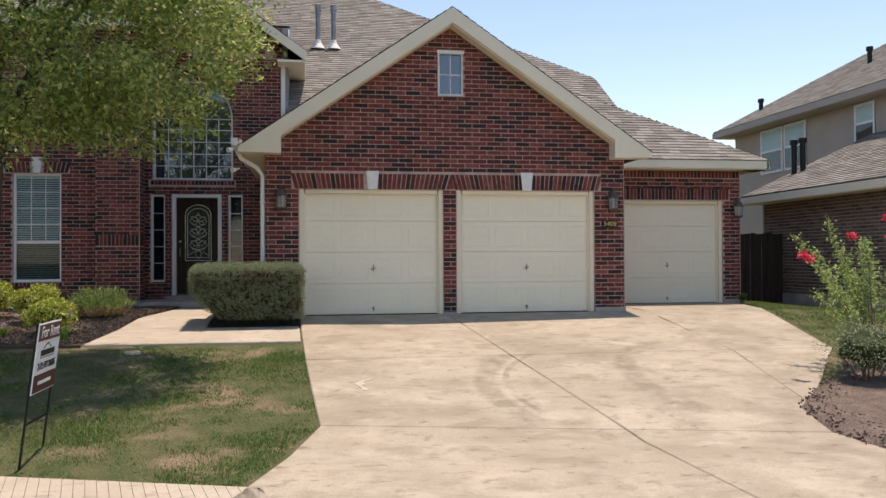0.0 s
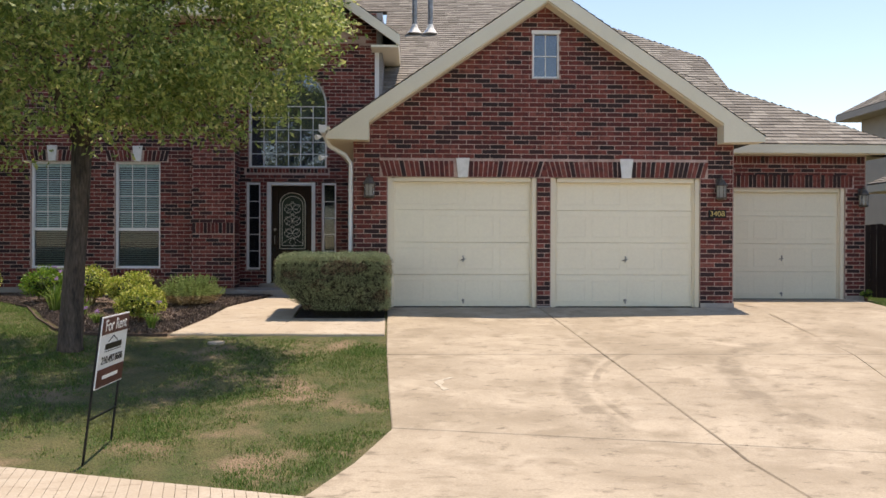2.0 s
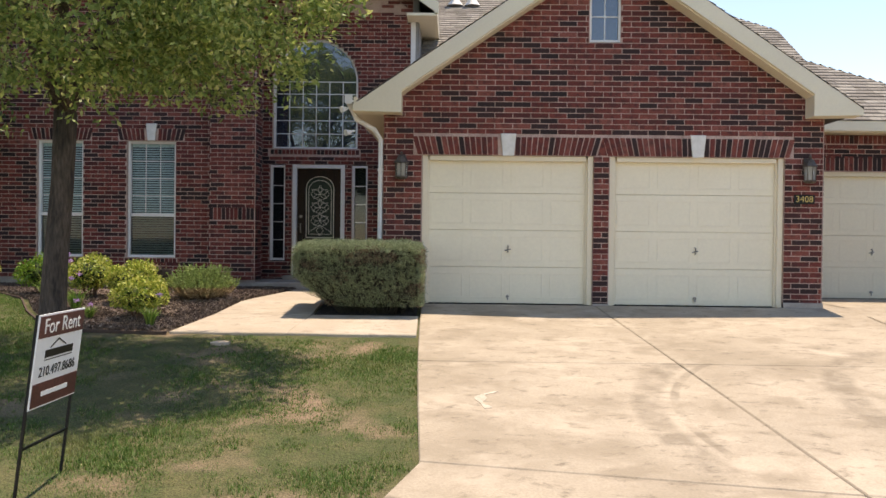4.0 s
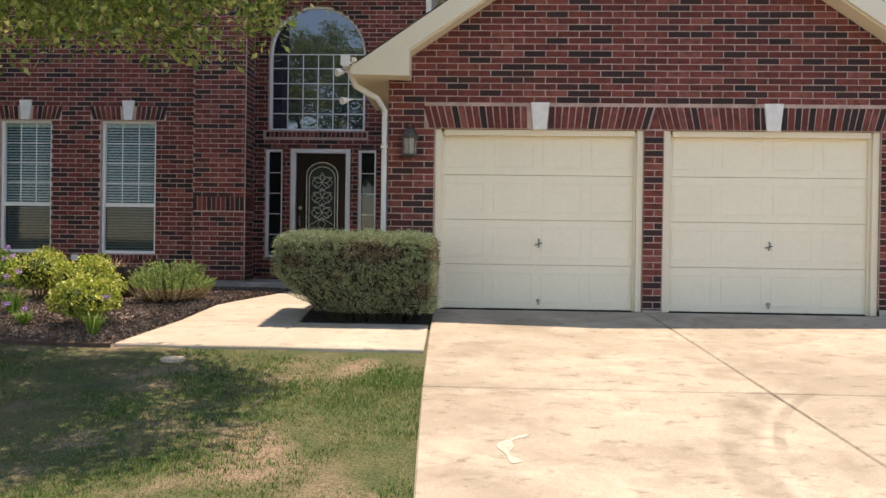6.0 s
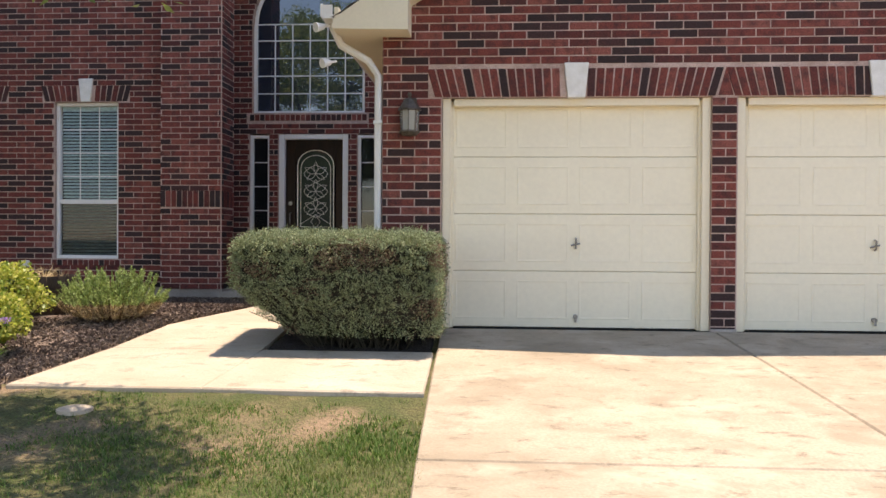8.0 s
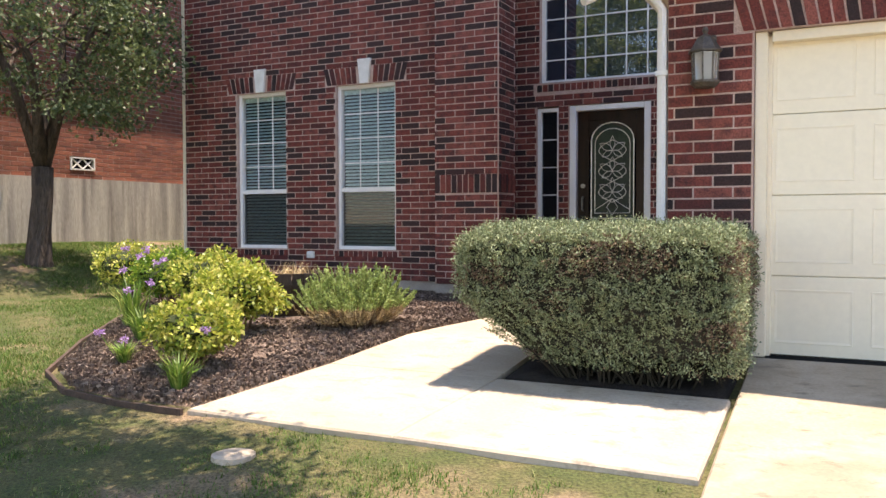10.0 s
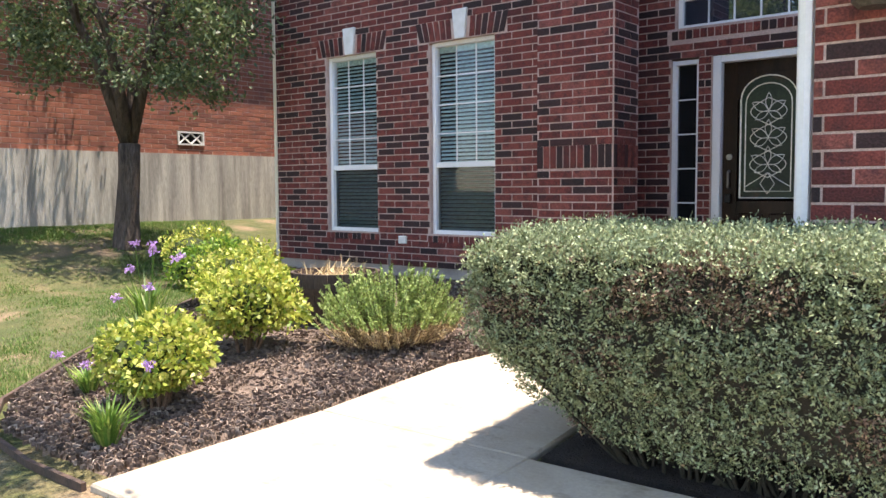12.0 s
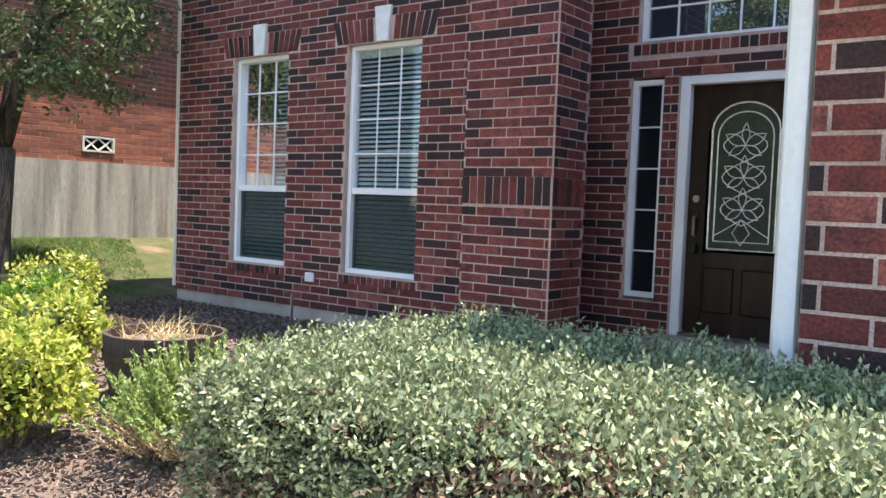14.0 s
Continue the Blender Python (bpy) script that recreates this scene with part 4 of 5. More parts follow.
def leaf_loop(x0, z0, x1, z1, wide):
    """A pointed leaf outline from its root to its tip."""
    dx, dz = x1 - x0, z1 - z0
    q = [(k / 8, wide * math.sin(math.pi * k / 8)) for k in range(9)] + [(k / 8, -wide * math.sin(math.pi * k / 8)) for k in range(7, -1, -1)]
    came([(x0 + u * dx - w * dz, z0 + u * dz + w * dx) for u, w in q], 0.0045)


for zc in (1.86, 1.6, 1.34):
    for s in (-1, 1):
        leaf_loop(-4.1, zc - 0.06, -4.1 + s * 0.16, zc + 0.03, 0.22)
        leaf_loop(-4.1, zc - 0.06, -4.1 + s * 0.13, zc - 0.14, 0.2)
        came([(-4.1 + s * 0.175 * math.sin(math.pi * k / 10), zc + 0.07 - 0.26 * k / 10) for k in range(11)], 0.0045)
    leaf_loop(-4.1, zc - 0.05, -4.1, zc + 0.12, 0.18)
for s in (-1, 1):
    came([(-4.1, 0.99), (-4.1 + s * 0.07, 1.09), (-4.1, 1.2)], 0.005)
    came([(-4.1 + s * 0.22, 1.06), (-4.1 + s * 0.12, 1.12), (-4.1, 1.2)], 0.0045)
bm = bmesh.new()
tube(bm, [(-4.47, yd - 0.01, 1.36), (-4.47, yd - 0.03, 1.36)], 0.03, 12)
tube(bm, [(-4.47, yd - 0.01, 1.22), (-4.47, yd - 0.05, 1.21), (-4.47, yd - 0.05, 1.06), (-4.47, yd - 0.01, 1.05)], 0.012, 8)
part("door_handle", bm, GALV, door, "brushed metal handle and deadbolt")
part("threshold", boxes((-4.55, -3.68, DY + 0.0, DY + 0.13, 0.2, 0.24)), BRONZE, door)
bm = bmesh.new()
box(bm, -4.5, -4.44, yd - 0.06, yd - 0.02, 0.9, 0.99, 0.006)
tagged(part("lockbox", bm, BLACK), "black key lockbox hanging from the door handle", "lockbox")
for name, a, b in (("window_5", -5.06, -4.77), ("window_6", -3.46, -3.16)):
    sl = thing(name, "narrow white framed sidelight beside the front door", "window", kind="structure")
    part("window_frame", boxes((a, a + 0.045, DY + 0.02, DY + 0.1, 0.5, 2.36), (b - 0.03, b, DY + 0.02, DY + 0.1, 0.5, 2.36), (a + 0.045, b - 0.03, DY + 0.02, DY + 0.1, 2.315, 2.36), (a + 0.045, b - 0.03, DY + 0.02, DY + 0.1, 0.5, 0.545), bevel=0.004), WHITE, sl)
    part("pane", pane_quad(a + 0.045, b - 0.03, DY + 0.07, 0.545, 2.315), GLASS_DARK, sl)
    bm = bmesh.new()
    for i in range(1, 5):
        z = 0.545 + 1.77 * i / 5
        box(bm, a + 0.045, b - 0.03, DY + 0.055, DY + 0.068, z - 0.007, z + 0.007)
    part("glazing_grid", bm, WHITE, sl)


# ---- fittings ----
def wall_lamp(x, y, z):
    d = thing("wall_lamp", "aged bronze outdoor lantern on brick pier", "wall lamp", (x, y, z), group="wall lanterns")
    d.matrix_world = d.matrix_world @ Matrix.Scale(1.08, 4)
    part("backplate", boxes((-0.05, 0.05, -0.02, 0.0, -0.03, 0.14), bevel=0.008), BRONZE, d)
    bm = bmesh.new()
    tube(bm, [(0, -0.01, 0.08), (0, -0.07, 0.12), (0, -0.11, 0.1)], 0.01)
    part("arm", bm, BRONZE, d)
    bm = bmesh.new()
    lathe(bm, [(0.012, 0.17), (0.02, 0.15), (0.012, 0.13), (0.05, 0.105), (0.075, 0.06), (0.098, 0.03), (0.098, 0.018)], 8, (0, -0.11, 0))
    part("cap", bm, BRONZE, d)
    bm = bmesh.new()
    lathe(bm, [(0.07, -0.15), (0.078, 0.015)], 8, (0, -0.11, 0))
    part("glass", bm, LAMPGLASS, d, "frosted lantern glass")
    bm = bmesh.new()
    for k in range(8):
        a = 2 * math.pi * k / 8
        tube(bm, [(0.072 * math.cos(a), -0.11 + 0.072 * math.sin(a), -0.15), (0.08 * math.cos(a), -0.11 + 0.08 * math.sin(a), 0.02)], 0.005, 5)
    part("cage", bm, BRONZE, d)
    bm = bmesh.new()
    lathe(bm, [(0.06, -0.19), (0.085, -0.165), (0.085, -0.15)], 8, (0, -0.11, 0))
    part("base", bm, BRONZE, d)
    return d


wall_lamp(-2.2, GY - 0.006, 1.98)
wall_lamp(3.49, GY - 0.006, 1.98)
wall_lamp(6.98, TY - 0.006, 1.98)

ds = thing("downspout", "cream painted downspout at the garage corner", "downspout")
bm = bmesh.new()
tube(bm, [(-2.92, 13.2, 2.88), (-2.92, 13.22, 2.78), (-2.85, 13.28, 2.62), (-2.6, 13.33, 2.48), (-2.508, 13.33, 2.34), (-2.508, 13.33, 0.12), (-2.55, 13.22, 0.03)], 0.036, 8)
part("pipe", bm, WHITE, ds)
for z in (0.6, 1.9):
    part("strap", boxes((-2.55, -2.465, 13.29, 13.37, z, z + 0.03)), WHITE, ds)
bm = bmesh.new()
for y0, y1 in ((13.02, 16.3),):
    for z0, z1, x0, x1 in ((2.8, 2.82, -2.97, -2.88), (2.82, 2.93, -2.99, -2.97)):
        box(bm, x0, x1, y0, y1, z0, z1)
    box(bm, -2.97, -2.88, y0, y0 + 0.01, 2.82, 2.92)
tagged(part("gutter", bm, WHITE), "white gutter along the garage eave", "gutter")
fl = thing("floodlight", "small white twin floodlight under the eave", "floodlight", (-2.86, 13.1, 2.62))
for dz, dx in ((0.12, -0.12), (-0.2, -0.06)):
    bm = bmesh.new()
    tube(bm, [(dx + 0.06, 0.02, dz + 0.02), (dx, -0.02, dz)], 0.012)
    tube(bm, [(dx + 0.01, -0.02, dz), (dx - 0.05, -0.08, dz - 0.02)], [0.025, 0.045], 10)
    part("lamp_head", bm, WHITE, fl)


def text_mesh(name, body, size, m, material, parent, depth=0.002, label=""):
    cu = bpy.data.curves.new(name, "FONT")
    cu.body, cu.size, cu.extrude, cu.align_x, cu.align_y = body, size, depth, "CENTER", "CENTER"
    tmp = new(name, cu)
    me = bpy.data.meshes.new_from_object(tmp.evaluated_get(bpy.context.evaluated_depsgraph_get()))
    bpy.data.objects.remove(tmp)
    me.materials.append(material)
    ob = new(name, me)
    ob.parent = parent
    ob.matrix_basis = m
    if label:
        ob["label"] = label
    return ob


num = thing("house_number", "dark plaque with brass house number 3408", "house number", (3.46, GY - 0.012, 1.555))
part("plaque", boxes((-0.145, 0.145, -0.012, 0.0, -0.065, 0.065), bevel=0.004), BLACK, num)
text_mesh("digits", "3408", 0.125, pose(0, -0.014, 0, 90, 0, 0), GOLD, num)
for x, y, z in ((-1.5, 21.1, 6.46), (-1.1, 21.1, 6.46)):
    v = thing("vent_pipe", "grey roof vent pipe with metal collar", "vent pipe", (x, y, z), group="roof vents")
    bm = bmesh.new()
    tube(bm, [(0, 0, -0.1), (0, 0, 0.95)], 0.065, 12)
    part("pipe", bm, GALV, v)
    bm = bmesh.new()
    tube(bm, [(0, 0, 0.95), (0, 0, 1.09)], 0.085, 12)
    part("cap", bm, GALV, v)
    bm = bmesh.new()
    lathe(bm, [(0.2, -0.05), (0.1, 0.09), (0.065, 0.2)], 12)
    part("collar", bm, STONE_WHITE, v)
out = thing("outlet_box", "small grey outdoor outlet cover on brick", "outlet", (-7.87, WY - 0.01, 0.47))
part("cover", boxes((-0.06, 0.06, -0.03, 0.0, -0.04, 0.05), bevel=0.008), STONE_WHITE, out)
wp = thing("drain_pipe", "thin pipe rising from the mulch by the wall", "pipe", (-7.9, 16.5, 0.0))
bm = bmesh.new()
tube(bm, [(0, 0, -0.05), (0, 0, 0.32)], 0.014)
part("pipe", bm, GALV, wp)

# ---- neighbours ----
nbw = brick_wall("wall_neighbour_west", Matrix.Translation((-13.3, 0, 0)) @ pose(0, 0, 0, 0, 0, 90), rect(9.0, 28, 1.66, 6.0), [rect(17.36, 17.86, 1.8, 2.03)], BRICK_ORANGE, "orange red brick side wall of the neighbouring house", z0=1.66)
tagged(part("wall_neighbour_base", boxes((-13.5, -13.27, 9.0, 28, -0.5, 1.66)), STREAKED), "water streaked grey concrete base wall", "wall", kind="structure")
tagged(part("wall_neighbour_front", boxes((-24, -13.32, 8.9, 9.0, -0.6, 6)), STUCCO), "plain front of the neighbouring house", "wall", kind="structure")
shingles("roof_neighbour_west", [(-12.84, 8.5, 6.0), (-12.84, 28, 6.0), (-18, 28, 8.6), (-18, 8.5, 8.6)], "grey shingle roof of the neighbouring house")
tagged(part("neighbour_soffit", boxes((-13.4, -12.89, 8.5, 28, 5.8, 5.86), (-12.89, -12.84, 8.5, 28, 5.8, 6.0)), CREAM), "cream soffit of the neighbouring house", "soffit", kind="structure")
vent = thing("foundation_vent", "white lattice vent block in orange brick", "vent", (-13.3, 17.61, 1.915))
part("frame", boxes((-0.02, 0.02, -0.25, 0.25, 0.085, 0.11), (-0.02, 0.02, -0.25, 0.25, -0.11, -0.085), (-0.02, 0.02, -0.25, -0.22, -0.085, 0.085), (-0.02, 0.02, 0.22, 0.25, -0.085, 0.085)), STONE_WHITE, vent)
part("backing", boxes((-0.1, -0.08, -0.25, 0.25, -0.11, 0.11)), ROOM, vent)
for c in (-0.11, 0.11):
    bm = bmesh.new()
    for s in (-1, 1):
        tube(bm, [(0, c - 0.11, -0.09 * s), (0, c + 0.11, 0.09 * s)], 0.014, 6)
    part("lattice", bm, STONE_WHITE, vent)

# the house to the east
brick_wall("wall_neighbour_east", Matrix.Translation((9.6, 0, 0)) @ pose(0, 0, 0, 0, 0, -90), rect(-18.8, -6, 0.1, 2.45), [], BRICK_BROWN, "brown brick garage side wall of the east neighbour", z0=0.1)
tagged(part("wall_neighbour_east_base", boxes((9.59, 9.9, 6, 18.8, -0.8, 0.1)), SLAB), "grey concrete base of the east neighbour", "foundation", kind="structure")
tagged(part("wall_neighbour_east_end", boxes((9.62, 13, 18.7, 18.9, -0.5, 2.45), (9.62, 20, 6, 6.1, -0.8, 2.45)), STUCCO), "plain end wall of the east neighbour", "wall", kind="structure")
shingles("roof_neighbour_low", [(9.15, 19.1, 2.5), (9.15, 5.6, 2.5), (12.9, 5.6, 4.2), (12.9, 19.1, 4.2)], "grey brown shingle lower roof of the east neighbour")
tagged(part("neighbour_fascia", boxes((9.13, 9.18, 5.6, 19.1, 2.3, 2.47), (9.18, 9.62, 5.6, 19.1, 2.28, 2.31)), CREAM), "tan fascia of the lower neighbour roof", "fascia", kind="structure")
uw = tagged(part("wall_neighbour_upper", boxes((12.9, 13.1, 8, 26.3, -0.3, 5.3), (13.1, 24, 26.1, 26.3, -0.3, 5.3)), STUCCO), "tan stucco upper storey of the east neighbour", "wall", kind="structure")
shingles("roof_neighbour_upper", [(12.35, 26.85, 5.35), (12.35, 7.5, 5.35), (19.0, 14.1, 9.34), (19.0, 20.2, 9.34)], "grey brown shingle upper roof of the east neighbour")
tagged(part("neighbour_upper_fascia", boxes((12.33, 12.4, 7.5, 26.85, 5.13, 5.33), (12.4, 13.0, 7.5, 26.75, 5.11, 5.14), (12.4, 24, 26.75, 26.85, 5.13, 5.33)), STUCCO), "tan fascia of the upper neighbour roof", "fascia", kind="structure")
for i, (ya, yb2, za, zb) in enumerate(((22.08, 23.25, 3.65, 5.06), (23.33, 24.6, 3.65, 5.06), (19.02, 19.84, 4.0, 5.06), (21.9, 22.35, 0.6, 1.3))):
    wn = thing("window_%d" % (7 + i), "white framed sash window in tan stucco wall", "window", kind="structure")
    x = 12.88
    part("window_frame", boxes((x - 0.02, x, ya, ya + 0.06, za, zb), (x - 0.02, x, yb2 - 0.06, yb2, za, zb), (x - 0.02, x, ya + 0.06, yb2 - 0.06, zb - 0.06, zb), (x - 0.02, x, ya + 0.06, yb2 - 0.06, za, za + 0.06), (x - 0.02, x, ya + 0.06, yb2 - 0.06, (za + zb) / 2 - 0.03, (za + zb) / 2 + 0.03)), WHITE, wn)
    part("pane", boxes((x - 0.006, x, ya + 0.06, yb2 - 0.06, (za + zb) / 2, zb - 0.06)), BLIND, wn, "pale blind behind glass")
    part("pane", boxes((x - 0.006, x, ya + 0.06, yb2 - 0.06, za + 0.06, (za + zb) / 2)), GLASS_DARK, wn)
for x, y, z, h in ((10.4, 18.75, 3.08, 0.72), (10.55, 18.6, 3.14, 0.7), (14.5, 21.4, 6.64, 0.35), (13.3, 25.3, 5.92, 0.25)):
    v = thing("vent_pipe", "dark roof vent pipe on shingles", "vent pipe", (x, y, z), group="roof vents")
    bm = bmesh.new()
    tube(bm, [(0, 0, -0.2), (0, 0, h)], 0.07, 10)
    tube(bm, [(0, 0, h), (0, 0, h + 0.12)], 0.1, 10)
    part("pipe", bm, BLACK, v)
sk = thing("skylight", "small flat skylight on the lower roof", "skylight", (11.6, 14.9, 3.62))
o = part("frame", boxes((-0.35, 0.35, -0.35, 0.35, -0.02, 0.14), bevel=0.02), BLACK, sk)
o.matrix_basis = pose(0, 0, 0, 0, -26, 0)
o = part("pane", boxes((-0.28, 0.28, -0.28, 0.28, 0.14, 0.15)), STONE_WHITE, sk)
o.matrix_basis = pose(0, 0, 0, 0, -26, 0)

fence = thing("fence", "dark stained wooden privacy fence between the houses", "fence", (0, 18.0, 0))
for i in range(17):
    x = 7.15 + i * 0.147
    part("board", boxes((x, x + 0.135, -0.01 - (i % 2) * 0.004, 0.012, -0.25, 1.52 + 0.012 * ((i * 7) % 3)), bevel=0.003), FENCEWOOD, fence)
for z in (0.2, 1.3):
    part("rail", boxes((7.15, 9.6, 0.014, 0.06, z, z + 0.09)), FENCEWOOD, fence)


# ---- plants ----
def leaves(name, centres, normals, length, width, material, parent=None, seed=1, spread=0.9, label="", droop=0.0):
    """Small folded leaves at many places: each is four corners, turned at random about its outward way."""
    rs = np.random.RandomState(seed)
    n = len(centres)
    d = normals + rs.normal(size=(n, 3)) * spread
    d[:, 2] -= droop
    d /= np.linalg.norm(d, axis=1)[:, None] + 1e-9
    r = rs.normal(size=(n, 3))
    s = np.cross(d, r)
    s /= np.linalg.norm(s, axis=1)[:, None] + 1e-9
    up = np.cross(s, d)
    L = (length * rs.uniform(0.65, 1.25, n))[:, None]
    Wd = (width * rs.uniform(0.7, 1.25, n))[:, None]
    v = np.empty((n, 4, 3))
    v[:, 0] = centres - d * L / 2
    v[:, 1] = centres + s * Wd / 2 + up * Wd * 0.2
    v[:, 2] = centres + d * L / 2
    v[:, 3] = centres - s * Wd / 2 + up * Wd * 0.2
    me = bpy.data.meshes.new(name)
    me.vertices.add(4 * n)
    me.vertices.foreach_set("co", v.ravel())
    me.loops.add(4 * n)
    me.loops.foreach_set("vertex_index", np.arange(4 * n, dtype=np.int32))
    me.polygons.add(n)
    me.polygons.foreach_set("loop_start", np.arange(0, 4 * n, 4, dtype=np.int32))
    me.update(calc_edges=True)
    me.materials.append(material)
    ob = new(name, me)
    if parent:
        ob.parent = parent
    if label:
        ob["label"] = label
    return ob


def blob_points(rs, n, radius, squash=(1, 1, 1), shell=0.35):
    d = rs.normal(size=(n, 3))
    d /= np.linalg.norm(d, axis=1)[:, None]
    r = radius * (1 - shell * rs.uniform(0, 1, n) ** 1.3)
    return d * r[:, None] * np.array(squash), d


def tree(name, at, label, fork_z, crown, crown_r, material, clumps, per, leaf, seed, trunk_r=0.13, lean=(0, 0), low=2.0):
    t = thing(name, label, "tree", at)
    rnd = random.Random(seed)
    rs = np.random.RandomState(seed)
    bm = bmesh.new()
    lx_, ly_ = lean
    pts = [(0, 0, -0.15), (0, 0, 0.05), (lx_ * 0.3, ly_ * 0.3, fork_z * 0.35), (lx_ * 0.5 + 0.04, ly_ * 0.6, fork_z * 0.7), (lx_, ly_, fork_z)]
    tube(bm, pts, [trunk_r * 1.6, trunk_r * 1.2, trunk_r, trunk_r * 0.92, trunk_r * 0.95], 14)
    part("trunk", bm, BARK, t, smooth=True)
    fork = Vector((lx_, ly_, fork_z - 0.05))
    ends = []
    for i in range(6):
        a = 2 * math.pi * i / 6 + rnd.uniform(-0.3, 0.3)
        out = rnd.uniform(0.45, 0.75)
        e = Vector((crown[0] + crown_r[0] * out * math.cos(a), crown[1] + crown_r[1] * out * math.sin(a), crown[2] + crown_r[2] * rnd.uniform(-0.2, 0.55)))
        m1 = fork.lerp(e, 0.33) + Vector((rnd.uniform(-0.12, 0.12), rnd.uniform(-0.12, 0.12), 0.3))
        m2 = fork.lerp(e, 0.66) + Vector((rnd.uniform(-0.2, 0.2), rnd.uniform(-0.2, 0.2), 0.25))
        bm = bmesh.new()
        tube(bm, [fork, m1, m2, e], [trunk_r * 0.62, trunk_r * 0.42, trunk_r * 0.25, 0.012], 9)
        for j in range(5):
            b0 = m1.lerp(m2, rnd.random()) if j < 2 else m2.lerp(e, rnd.random())
            b1 = b0 + Vector((rnd.uniform(-1, 1), rnd.uniform(-1, 1), rnd.uniform(-0.3, 0.7))) * 0.8
            tube(bm, [b0, b0.lerp(b1, 0.5) + Vector((0, 0, 0.08)), b1], [trunk_r * 0.2, 0.015, 0.006], 6)
        part("limb", bm, BARK, t, smooth=True)
    cs, ns = [], []
    for i in range(clumps):
        d = rs.normal(size=3)
        d /= np.linalg.norm(d)
        r = rs.uniform(0.3, 1.0) ** 0.5
        c = np.array(crown) + d * r * np.array(crown_r)
        edge = low + 0.35 * noise.noise((c[0], c[1], 3.0))
        if c[2] < edge:
            c[2] = edge + rs.uniform(0, 0.5)
        if math.hypot(c[0] - lx_, c[1] - ly_) < 0.95 and c[2] < low + 1.5:
            continue
        p, q = blob_points(rs, per, rs.uniform(0.22, 0.5), (1.25, 1.25, 0.75), 0.85)
        cs.append(p + c)
        ns.append(q * 0.6 + np.array(d) * 0.4)
    leaves("crown", np.concatenate(cs), np.concatenate(ns), leaf[0], leaf[1], material, t, seed, 0.8, "small mottled green leaves")
    return t


tree("oak_tree", (-5.74, 10.3, ground_z(-5.74, 10.3)), "young live oak with yellow green crown on the lawn", 2.55, (0.4, -0.35, 4.5), (3.05, 2.0, 2.3), LEAF_OAK, 430, 190, (0.085, 0.036), 11, 0.125, (0.12, 0.05), low=2.5)
tree("shade_tree", (-11.5, 15.35, ground_z(-11.5, 15.35)), "dark leafed tree standing before the streaked neighbour wall", 1.35, (0.3, 0.0, 3.3), (1.75, 1.7, 1.7), LEAF_FAR, 190, 140, (0.08, 0.04), 23, 0.15, (0.05, 0.05), low=1.95)


# clipped hedge
hedge = thing("hedge", "clipped grey green box hedge with woody undercut base", "hedge", (0, 0, 0))
HX0, HX1, HY0, HY1, HZ0, HZ1 = -3.52, -1.87, 12.17, 13.2, 0.05, 0.865
rs = np.random.RandomState(5)
cs, ns = [], []


def hedge_face(n, origin, ue, ve, nrm, deep):
    m = n // 7
    u, v = rs.uniform(0, 1, (m, 1)), rs.uniform(0, 1, (m, 1))
    w = np.array(nrm, float)
    p = np.array(origin) + u * np.array(ue) + v * np.array(ve) - w * (np.abs(rs.normal(size=(m, 1))) * deep)
    gap = np.array([noise.noise((q[0] * 19, q[1] * 19, q[2] * 19)) + 0.5 * noise.noise((q[0] * 41, q[1] * 41, q[2] * 41 + 4)) for q in p])
    p = p[(gap > (-0.25 if nrm[2] > 0 else 0.0)) | (rs.uniform(size=m) < 0.16)]
    m = len(p)
    lump = np.array([noise.noise((q[0] * 6, q[1] * 6, q[2] * 6)) * 0.035 + max(0.0, noise.noise((q[0] * 12, q[1] * 12, q[2] * 12))) * 0.07 for q in p])[:, None]
    p = p + w * lump
    way = w * 0.7 + rs.normal(size=(m, 3)) * 0.55
    way[:, 2] += 0.25
    way /= np.linalg.norm(way, axis=1)[:, None]
    long = rs.uniform(0.03, 0.075, (m, 1)) * (1.25 if nrm[2] > 0 else 1.0)
    for k in range(7):
        cs.append(p + way * long * (k / 6 - 0.35) + rs.normal(size=(m, 3)) * 0.006)
        ns.append(way + w * 0.3)


dx, dy, dz = HX1 - HX0, HY1 - HY0, HZ1 - HZ0
hedge_face(105000, (HX0, HY0, HZ1), (dx, 0, 0), (0, dy, 0), (0, 0, 1), 0.045)
hedge_face(84000, (HX0, HY0, HZ0), (dx, 0, 0), (0, 0, dz), (0, -1, 0), 0.06)
hedge_face(40000, (HX0, HY0, HZ0), (0, dy, 0), (0, 0, dz), (-1, 0, 0), 0.06)
hedge_face(30000, (HX1, HY0, HZ0), (0, dy, 0), (0, 0, dz), (1, 0, 0), 0.06)
hedge_face(9000, (HX0, HY1, HZ0), (dx, 0, 0), (0, 0, dz), (0, 1, 0), 0.06)
P, N = np.concatenate(cs), np.concatenate(ns)
# rounded edges, and the undercut that pulls the lower parts in
mid = np.array([(HX0 + HX1) / 2, (HY0 + HY1) / 2])


